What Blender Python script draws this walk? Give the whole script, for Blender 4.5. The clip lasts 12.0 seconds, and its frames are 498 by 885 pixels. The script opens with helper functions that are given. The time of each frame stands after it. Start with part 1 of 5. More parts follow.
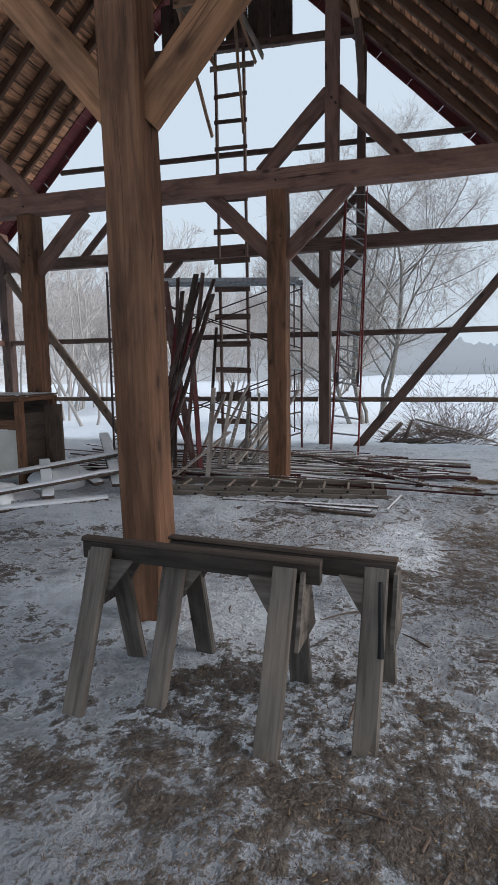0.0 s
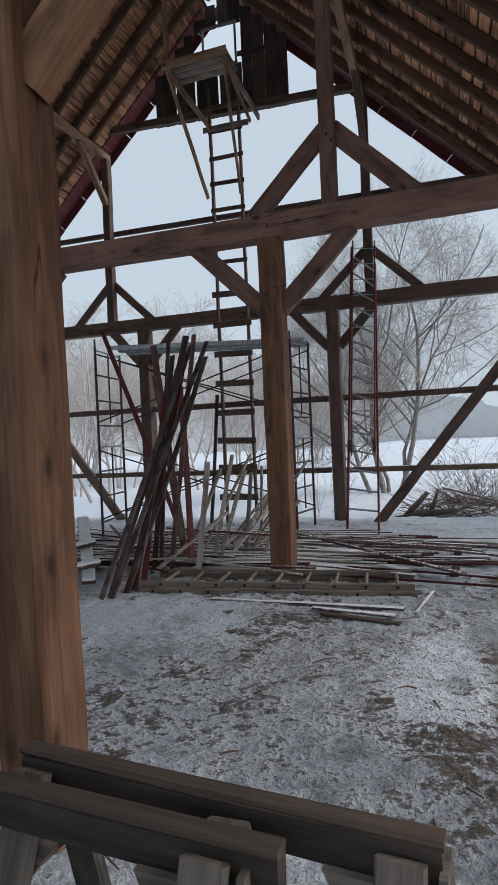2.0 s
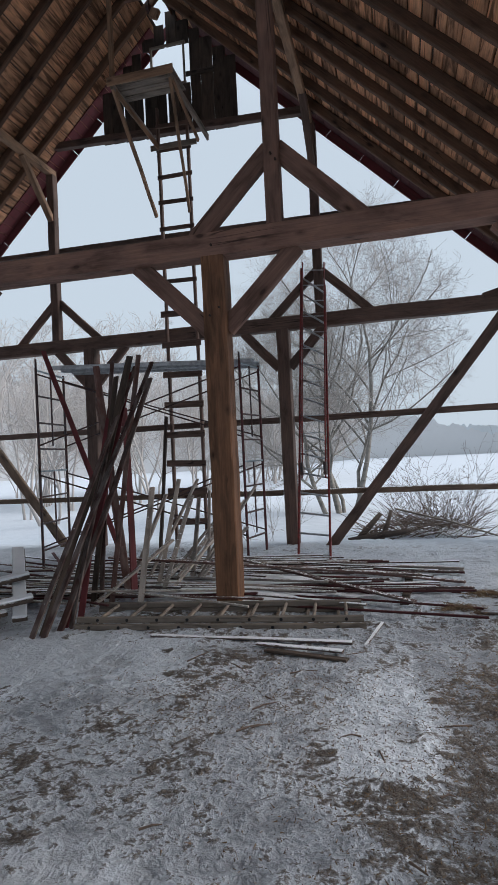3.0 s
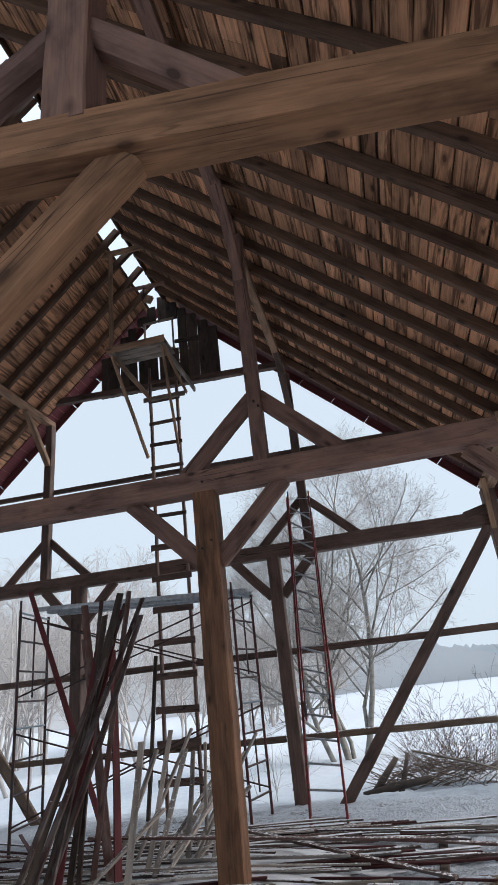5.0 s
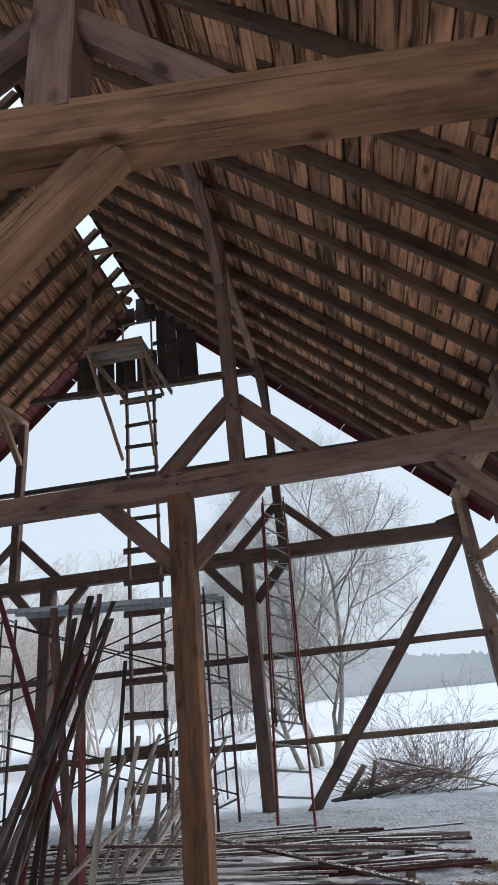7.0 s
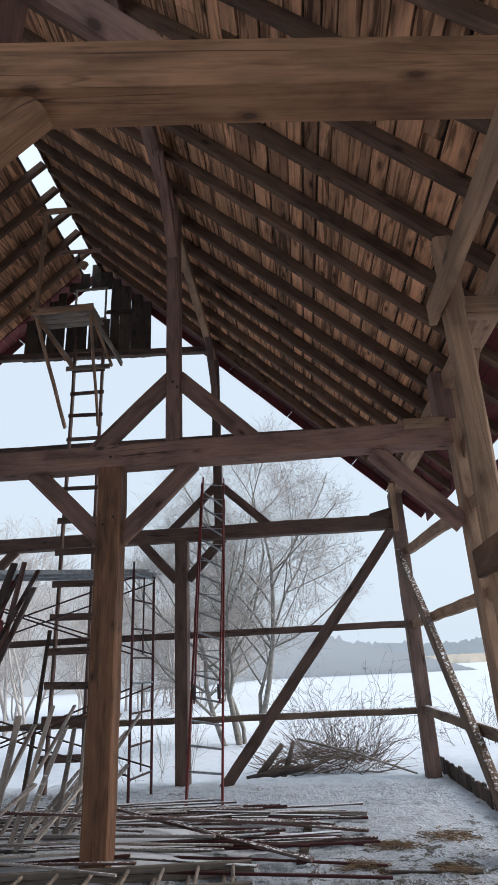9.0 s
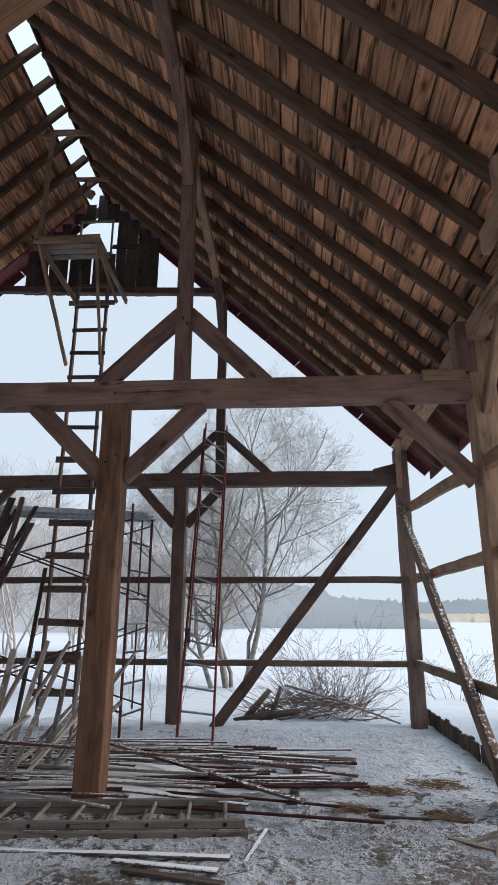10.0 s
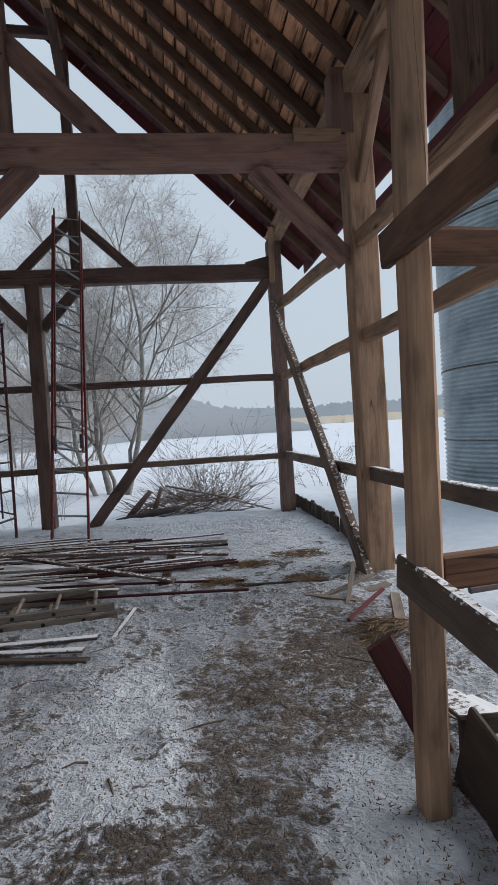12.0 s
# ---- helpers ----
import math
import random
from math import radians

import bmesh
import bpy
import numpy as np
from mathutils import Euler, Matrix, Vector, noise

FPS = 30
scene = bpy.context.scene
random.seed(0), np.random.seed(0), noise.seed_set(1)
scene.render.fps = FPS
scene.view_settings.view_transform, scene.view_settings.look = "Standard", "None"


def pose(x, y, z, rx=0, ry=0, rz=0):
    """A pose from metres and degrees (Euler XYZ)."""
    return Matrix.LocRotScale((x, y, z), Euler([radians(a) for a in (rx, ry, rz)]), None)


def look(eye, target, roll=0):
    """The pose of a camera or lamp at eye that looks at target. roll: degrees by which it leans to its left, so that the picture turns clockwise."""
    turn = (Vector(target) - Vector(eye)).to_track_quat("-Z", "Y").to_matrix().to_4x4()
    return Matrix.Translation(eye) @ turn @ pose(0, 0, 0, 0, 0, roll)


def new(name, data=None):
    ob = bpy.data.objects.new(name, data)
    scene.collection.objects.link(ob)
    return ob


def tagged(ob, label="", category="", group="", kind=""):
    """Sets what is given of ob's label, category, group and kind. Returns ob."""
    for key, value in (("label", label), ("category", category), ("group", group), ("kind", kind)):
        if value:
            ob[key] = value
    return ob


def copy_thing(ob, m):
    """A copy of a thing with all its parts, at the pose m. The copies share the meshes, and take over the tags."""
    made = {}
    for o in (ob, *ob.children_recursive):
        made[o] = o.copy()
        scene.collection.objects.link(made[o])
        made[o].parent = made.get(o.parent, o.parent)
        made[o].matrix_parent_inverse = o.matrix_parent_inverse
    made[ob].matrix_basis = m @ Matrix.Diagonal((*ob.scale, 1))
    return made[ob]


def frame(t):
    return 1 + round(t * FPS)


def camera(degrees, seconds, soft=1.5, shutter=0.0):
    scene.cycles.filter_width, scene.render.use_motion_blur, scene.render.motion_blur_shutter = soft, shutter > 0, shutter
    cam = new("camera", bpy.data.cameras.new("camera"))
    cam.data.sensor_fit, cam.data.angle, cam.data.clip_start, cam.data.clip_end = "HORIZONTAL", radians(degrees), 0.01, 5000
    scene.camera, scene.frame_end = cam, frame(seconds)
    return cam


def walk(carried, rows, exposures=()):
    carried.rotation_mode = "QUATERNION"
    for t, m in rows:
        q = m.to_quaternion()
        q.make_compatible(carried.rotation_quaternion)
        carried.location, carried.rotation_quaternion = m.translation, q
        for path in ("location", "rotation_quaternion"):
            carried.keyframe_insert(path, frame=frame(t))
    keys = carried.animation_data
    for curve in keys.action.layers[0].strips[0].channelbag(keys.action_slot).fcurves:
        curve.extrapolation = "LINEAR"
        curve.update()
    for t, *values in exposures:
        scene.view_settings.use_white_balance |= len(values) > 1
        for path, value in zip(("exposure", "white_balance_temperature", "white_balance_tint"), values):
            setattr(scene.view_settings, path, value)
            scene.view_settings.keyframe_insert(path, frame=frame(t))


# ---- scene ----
cam = camera(46.4, 12.0)
PATH = [
    (0, (2.369, 2.042, 1.606), (1.811, 3.945, 1.351), -0.8),
    (0.5, (2.358, 2.371, 1.625), (1.763, 4.262, 1.36), -3.9),
    (1, (2.251, 2.724, 1.593), (1.581, 4.598, 1.399), -0.2),
    (1.5, (2.263, 3.119, 1.628), (1.72, 5.04, 1.509), -1.6),
    (2, (2.323, 3.292, 1.605), (1.694, 5.19, 1.589), -2.5),
    (2.5, (2.307, 3.526, 1.638), (1.794, 5.458, 1.701), -1.4),
    (3, (2.399, 3.578, 1.661), (1.909, 5.517, 1.704), -2.8),
    (3.5, (2.375, 3.639, 1.788), (1.824, 5.536, 2.101), -5.2),
    (3.7, (2.433, 3.788, 1.799), (1.975, 5.627, 2.438), -5.8),
    (5.3, (2.332, 3.51, 1.695), (1.991, 5.318, 2.48), -6.0),
    (5.5, (2.33, 3.52, 1.697), (1.982, 5.329, 2.474), -5.0),
    (6, (2.309, 3.524, 1.701), (2.004, 5.344, 2.47), -3.8),
    (6.5, (2.294, 3.566, 1.699), (1.999, 5.385, 2.476), -5.3),
    (8.3, (2.528, 3.55, 1.635), (2.297, 5.344, 2.487), -5.9),
    (8.5, (2.548, 3.577, 1.644), (2.315, 5.385, 2.466), -4.6),
    (9, (2.549, 3.599, 1.676), (2.419, 5.458, 2.403), -2.8),
    (9.5, (2.464, 3.748, 1.674), (2.397, 5.645, 2.302), -1.1),
    (10, (2.383, 3.845, 1.647), (2.259, 5.755, 2.225), 0.2),
    (10.5, (2.477, 3.884, 1.646), (2.433, 5.824, 2.132), -2.6),
    (11, (2.585, 3.898, 1.579), (2.72, 5.856, 1.964), -1.4),
    (11.5, (2.565, 4.111, 1.532), (2.697, 6.093, 1.765), -3.4),
    (12, (2.59, 4.344, 1.473), (2.842, 6.328, 1.416), -3.5),
]
EXPOSURES = [(t, stops + 0.54, 6340, 12) for t, stops in ((0.0, 0.2), (1.5, 0.2), (2.0, 0.02), (2.5, 0.0), (3.0, 0.05), (3.5, 0.16), (5.5, 0.34), (9.5, 0.36), (10.5, 0.2), (11.3, 0.08), (12.0, -0.06))]
walk(cam, [(t, look(eye, target, roll)) for t, eye, target, roll in PATH], EXPOSURES)

# ---- light ----
world = bpy.data.worlds.new("overcast")
scene.world = world
world.use_nodes = True
wn, wl = world.node_tree.nodes, world.node_tree.links
SUN_EL, SUN_AZ = radians(32), radians(78)
sky = wn.new("ShaderNodeTexSky")
sky.sky_type = "NISHITA"
sky.sun_disc = False
sky.sun_elevation, sky.sun_rotation = SUN_EL, SUN_AZ
sky.air_density, sky.dust_density, sky.ozone_density = 1.0, 6.0, 1.5
cloud = wn.new("ShaderNodeMix")
cloud.data_type = "RGBA"
cloud.inputs[0].default_value = 0.93
cloud.inputs[7].default_value = (4.0, 4.63, 5.12, 1)
wl.new(sky.outputs[0], cloud.inputs[6])
# an overcast sky is brighter overhead than near the horizon
geo_w = wn.new("ShaderNodeTexCoord")
sep_w = wn.new("ShaderNodeSeparateXYZ")
rise = wn.new("ShaderNodeMapRange")
rise.inputs["From Min"].default_value, rise.inputs["From Max"].default_value = 0.5, 1.0
rise.inputs["To Min"].default_value, rise.inputs["To Max"].default_value = 1.0, 1.6
lift = wn.new("ShaderNodeVectorMath")
lift.operation = "SCALE"
wl.new(geo_w.outputs["Generated"], sep_w.inputs[0])
wl.new(sep_w.outputs[2], rise.inputs["Value"])
wl.new(cloud.outputs[2], lift.inputs[0])
wl.new(rise.outputs[0], lift.inputs["Scale"])
wl.new(lift.outputs[0], wn["Background"].inputs[0])
wn["Background"].inputs[1].default_value = 0.1
sun_data = bpy.data.lights.new("sun", "SUN")
sun_data.energy, sun_data.angle, sun_data.color = 2.6, radians(50), (1.0, 0.97, 0.93)
sun = new("sun", sun_data)
sun.matrix_world = look((0, 0, 30), (0 - math.sin(SUN_AZ) * 10, 0 - math.cos(SUN_AZ) * 10, 30 - 10 * math.tan(SUN_EL)))


# ---- materials ----
def base_mat(name, rough=0.8, metal=0.0):
    m = bpy.data.materials.new(name)
    m.use_nodes = True
    n, l = m.node_tree.nodes, m.node_tree.links
    b = n["Principled BSDF"]
    b.inputs["Roughness"].default_value = rough
    b.inputs["Metallic"].default_value = metal
    b.inputs["Specular IOR Level"].default_value = 0.25
    return m, n, l, b


def ramp(n, l, fac, stops):
    r = n.new("ShaderNodeValToRGB")
    while len(r.color_ramp.elements) < len(stops):
        r.color_ramp.elements.new(0.5)
    for e, (p, c) in zip(r.color_ramp.elements, stops):
        e.position, e.color = p, (*c, 1)
    l.new(fac, r.inputs[0])
    return r.outputs[0]


def noise_tex(n, l, vec, scale, detail=4, rough=0.55, distort=0.0):
    t = n.new("ShaderNodeTexNoise")
    t.inputs["Scale"].default_value, t.inputs["Detail"].default_value = scale, detail
    t.inputs["Roughness"].default_value, t.inputs["Distortion"].default_value = rough, distort
    if vec is not None:
        l.new(vec, t.inputs["Vector"])
    return t.outputs[0]


def mixer(n, l, fac, a, b, mode="MIX"):
    m = n.new("ShaderNodeMix")
    m.data_type, m.blend_type = "RGBA", mode
    for socket, v in ((m.inputs[0], fac), (m.inputs[6], a), (m.inputs[7], b)):
        if isinstance(v, tuple):
            socket.default_value = (*v, 1)
        elif isinstance(v, (int, float)):
            socket.default_value = v
        else:
            l.new(v, socket)
    return m.outputs[2]


def maths(n, l, op, a, b=0.0):
    m = n.new("ShaderNodeMath")
    m.operation = op
    for socket, v in zip(m.inputs, (a, b)):
        if isinstance(v, (int, float)):
            socket.default_value = v
        else:
            l.new(v, socket)
    return m.outputs[0]


def bump(n, l, b, height, strength, dist):
    k = n.new("ShaderNodeBump")
    k.inputs["Strength"].default_value, k.inputs["Distance"].default_value = strength, dist
    l.new(height, k.inputs["Height"])
    l.new(k.outputs[0], b.inputs["Normal"])


def wood(name, dark, mid, light, vary=0.35, rough=0.78, snow=0.0, paint=None, knots=True, grey=0.0, streak=0.0):
    """Timber whose grain runs along the piece's own x; snow: how much of its upward faces lies under snow; paint: colour of old flaking paint."""
    m, n, l, b = base_mat(name, rough)
    co = n.new("ShaderNodeTexCoord")
    info = n.new("ShaderNodeObjectInfo")
    shift = n.new("ShaderNodeVectorMath")
    shift.operation = "MULTIPLY_ADD"
    l.new(info.outputs["Random"], shift.inputs[0])
    shift.inputs[1].default_value = (37.0, 53.0, 71.0)
    l.new(co.outputs["Object"], shift.inputs[2])
    mp = n.new("ShaderNodeMapping")
    mp.inputs["Scale"].default_value = (0.8, 18.0, 18.0)
    l.new(shift.outputs[0], mp.inputs["Vector"])
    grain = noise_tex(n, l, mp.outputs[0], 3.0, 6, 0.62, 0.6)
    mp2 = n.new("ShaderNodeMapping")
    mp2.inputs["Scale"].default_value = (0.9, 3.0, 3.0)
    l.new(shift.outputs[0], mp2.inputs["Vector"])
    stain = noise_tex(n, l, mp2.outputs[0], 2.2, 4, 0.6, 0.3)
    col = mixer(n, l, 0.62, ramp(n, l, grain, [(0.3, dark), (0.52, mid), (0.75, light)]), mid)
    blot = ramp(n, l, stain, [(0.3, (0.36, 0.33, 0.31)), (0.48, (0.92, 0.9, 0.89)), (0.7, (1.35, 1.26, 1.16))])
    col = mixer(n, l, 0.75, col, blot, "MULTIPLY")
    if knots:
        mp3 = n.new("ShaderNodeMapping")
        mp3.inputs["Scale"].default_value = (2.6, 5.5, 5.5)
        l.new(shift.outputs[0], mp3.inputs["Vector"])
        vor = n.new("ShaderNodeTexVoronoi")
        vor.inputs["Scale"].default_value = 1.0
        l.new(mp3.outputs[0], vor.inputs["Vector"])
        k = ramp(n, l, vor.outputs["Distance"], [(0.09, (0.95, 0.95, 0.95)), (0.13, (0.5, 0.5, 0.5)), (0.24, (0, 0, 0))])
        rare = n.new("ShaderNodeSeparateColor")
        l.new(vor.outputs["Color"], rare.inputs[0])
        k = mixer(n, l, 1.0, k, ramp(n, l, rare.outputs[0], [(0.45, (0, 0, 0)), (0.5, (1, 1, 1))]), "MULTIPLY")
        col = mixer(n, l, k, col, tuple(c * 0.7 for c in dark))
        mp4 = n.new("ShaderNodeMapping")
        mp4.inputs["Scale"].default_value = (0.22, 5.0, 5.0)
        l.new(shift.outputs[0], mp4.inputs["Vector"])
        split = noise_tex(n, l, mp4.outputs[0], 1.3, 2, 0.45, 0.0)
        line = ramp(n, l, split, [(0.492, (0, 0, 0)), (0.498, (0.85, 0.85, 0.85)), (0.502, (0.85, 0.85, 0.85)), (0.508, (0, 0, 0))])
        where = ramp(n, l, noise_tex(n, l, shift.outputs[0], 0.9, 2), [(0.52, (0, 0, 0)), (0.6, (1, 1, 1))])
        col = mixer(n, l, mixer(n, l, 1.0, line, where, "MULTIPLY"), col, tuple(c * 0.35 for c in dark))
    if streak:
        mp5 = n.new("ShaderNodeMapping")
        mp5.inputs["Scale"].default_value = (0.7, 7.0, 7.0)
        l.new(shift.outputs[0], mp5.inputs["Vector"])
        sk = noise_tex(n, l, mp5.outputs[0], 1.6, 4, 0.6, 0.8)
        col = mixer(n, l, ramp(n, l, sk, [(0.5, (0, 0, 0)), (0.6, (streak, streak, streak))]), col, tuple(c * 0.3 for c in dark))
    tone = ramp(n, l, info.outputs["Random"], [(0.0, (1 - vary,) * 3), (0.5, (1, 0.98, 0.95)), (1.0, (1 + vary, 1 + vary * 0.85, 1 + vary * 0.7))])
    col = mixer(n, l, 1.0, col, tone, "MULTIPLY")
    if grey:
        gn = noise_tex(n, l, mp2.outputs[0], 4.0, 3, 0.6)
        col = mixer(n, l, ramp(n, l, gn, [(0.42, (0, 0, 0)), (0.62, (grey, grey, grey))]), col, (0.33, 0.31, 0.29))
    if paint:
        pn = noise_tex(n, l, mp.outputs[0], 1.3, 5, 0.7)
        col = mixer(n, l, ramp(n, l, pn, [(0.4, (0.1, 0.1, 0.1)), (0.52, (0.95, 0.95, 0.95))]), col, paint)
    if snow:
        geo = n.new("ShaderNodeNewGeometry")
        sep = n.new("ShaderNodeSeparateXYZ")
        l.new(geo.outputs["Normal"], sep.inputs[0])
        sn = noise_tex(n, l, geo.outputs["Position"], 30.0, 4, 0.65)
        up = maths(n, l, "ADD", sep.outputs[2], maths(n, l, "MULTIPLY", maths(n, l, "SUBTRACT", sn, 0.5), 2.2))
        fac = ramp(n, l, maths(n, l, "ADD", up, snow - 1.0), [(0.45, (0, 0, 0)), (0.6, (1, 1, 1))])
        col = mixer(n, l, fac, col, (0.78, 0.8, 0.83))
    l.new(col, b.inputs["Base Color"])
    bump(n, l, b, grain, 0.5, 0.006)
    return m


TIMBER = wood("old_timber", (0.08, 0.045, 0.036), (0.225, 0.134, 0.108), (0.345, 0.22, 0.175), 0.2)
PALE_STICK = wood("pale_snowy_stick", (0.22, 0.2, 0.185), (0.36, 0.33, 0.31), (0.5, 0.47, 0.44), 0.25, 0.85, snow=0.5)
TIMBER_WARM = wood("warm_timber", (0.06, 0.031, 0.02), (0.185, 0.097, 0.058), (0.29, 0.168, 0.102), 0.12, streak=0.35)
TIE_TIMBER = wood("tan_hewn_timber", (0.12, 0.06, 0.034), (0.31, 0.165, 0.093), (0.43, 0.25, 0.15), 0.1, streak=0.25)
TIMBER_PALE = wood("pale_timber", (0.13, 0.08, 0.053), (0.31, 0.196, 0.129), (0.44, 0.302, 0.205), 0.12, streak=0.25)
RAFTER = wood("rafter_wood", (0.042, 0.026, 0.019), (0.12, 0.073, 0.051), (0.22, 0.14, 0.098), 0.3)
# Darker copy of the old timber: the backlit gable's shade is in the colour.
GABLE_TIMBER = wood("shade_toned_gable_timber", (0.05, 0.034, 0.03), (0.13, 0.088, 0.075), (0.21, 0.15, 0.127), 0.2)
SHEATHING = wood("roof_sheathing", (0.14, 0.068, 0.04), (0.56, 0.305, 0.182), (0.78, 0.5, 0.325), 0.38, 0.85, streak=0.75)
GREY_WOOD = wood("grey_weathered_wood", (0.1, 0.085, 0.072), (0.21, 0.18, 0.155), (0.31, 0.275, 0.24), 0.2, 0.85)
DARK_BOARD = wood("dark_siding", (0.03, 0.024, 0.021), (0.07, 0.055, 0.047), (0.13, 0.105, 0.09), 0.3, 0.9)
RED_BOARD = wood("red_painted_wood", (0.05, 0.024, 0.024), (0.1, 0.038, 0.038), (0.17, 0.06, 0.06), 0.25, 0.7, paint=(0.13, 0.03, 0.035))
MAROON = wood("dark_maroon_wood", (0.03, 0.014, 0.014), (0.065, 0.022, 0.022), (0.1, 0.035, 0.033), 0.2, 0.7, paint=(0.06, 0.015, 0.016))
SAW_TOP = wood("dark_wet_rail", (0.022, 0.019, 0.018), (0.055, 0.046, 0.04), (0.12, 0.1, 0.085), 0.3, 0.8, streak=0.4)
PILE_BOARD = wood("snowy_salvaged_board", (0.035, 0.022, 0.021), (0.085, 0.055, 0.05), (0.17, 0.12, 0.105), 0.4, 0.85, snow=1.0, grey=0.5)
STRIP = wood("dark_red_strip", (0.045, 0.026, 0.024), (0.1, 0.055, 0.05), (0.17, 0.1, 0.09), 0.45, 0.8, grey=0.28, snow=0.45)
SNOWY_TIMBER = wood("snow_dusted_timber", (0.07, 0.05, 0.04), (0.15, 0.11, 0.085), (0.24, 0.19, 0.15), 0.2, 0.85, snow=0.62)


def plain(name, colour, rough=0.6, metal=0.0, second=None, scale=8.0):
    m, n, l, b = base_mat(name, rough, metal)
    co = n.new("ShaderNodeTexCoord")
    f = noise_tex(n, l, co.outputs["Object"], scale, 5, 0.65)
    second = second or tuple(c * 0.6 for c in colour)
    l.new(ramp(n, l, f, [(0.35, second), (0.6, colour)]), b.inputs["Base Color"])
    bump(n, l, b, f, 0.25, 0.004)
    return m


STEEL_RED = plain("red_rusty_steel", (0.22, 0.035, 0.035), 0.55, 0.0, (0.1, 0.03, 0.025), 20)
SCAFFOLD_RED = plain("dull_red_scaffold_steel", (0.11, 0.035, 0.036), 0.55, 0.1, (0.055, 0.03, 0.03), 15)
STEEL_DARK = plain("dark_scaffold_steel", (0.06, 0.05, 0.055), 0.5, 0.2, (0.1, 0.045, 0.035), 15)
ALU = plain("dull_aluminium", (0.5, 0.52, 0.54), 0.4, 0.7, (0.32, 0.33, 0.35), 12)
GALV = plain("galvanised_steel", (0.33, 0.39, 0.42), 0.4, 0.4, (0.21, 0.255, 0.28), 1.6)
BLACK = plain("black_rubber", (0.012, 0.012, 0.013), 0.6)
SNOW_MAT = plain("snow", (0.82, 0.84, 0.87), 0.7, 0.0, (0.72, 0.75, 0.79), 3)
BARK = plain("frosted_bark", (0.25, 0.235, 0.212), 0.9, 0.0, (0.14, 0.13, 0.118), 5)
SAW_LEG = wood("worn_sawhorse_wood", (0.068, 0.06, 0.054), (0.158, 0.141, 0.128), (0.245, 0.225, 0.207), 0.25, 0.85, streak=0.45)
SNOW_PLANK = wood("snow_covered_plank", (0.05, 0.038, 0.032), (0.1, 0.078, 0.066), (0.17, 0.135, 0.115), 0.2, 0.85, snow=0.6)
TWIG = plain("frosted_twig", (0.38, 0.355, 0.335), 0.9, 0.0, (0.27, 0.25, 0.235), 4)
# Pale for distance: the haze over the wood is put into the twig colour.
TWIG_FAR = plain("haze_paled_twig", (0.43, 0.4, 0.38), 0.9, 0.0, (0.33, 0.305, 0.288), 0.5)
BRUSH = plain("brown_brush", (0.17, 0.125, 0.1), 0.9, 0.0, (0.08, 0.058, 0.046), 4)
REED = plain("dry_reeds", (0.78, 0.68, 0.56), 0.9, 0.0, (0.7, 0.62, 0.52), 0.1)
# Distance haze is mixed into these base colours: paler, greyer than bare woods.
FARWOOD = plain("haze_tinted_woods", (0.52, 0.56, 0.595), 1.0, 0.0, (0.46, 0.5, 0.53), 0.06)
FARMIST = plain("pale_haze_tinted_woods", (0.55, 0.55, 0.555), 1.0, 0.0, (0.5, 0.5, 0.505), 0.05)
STRAW = plain("straw", (0.24, 0.165, 0.1), 0.9, 0.0, (0.11, 0.075, 0.05), 6)
PLASTER = plain("white_board", (0.62, 0.6, 0.55), 0.8, 0.0, (0.5, 0.48, 0.43), 2)
STONE = plain("dark_frozen_earth", (0.06, 0.05, 0.045), 0.9, 0.0, (0.03, 0.026, 0.024), 5)


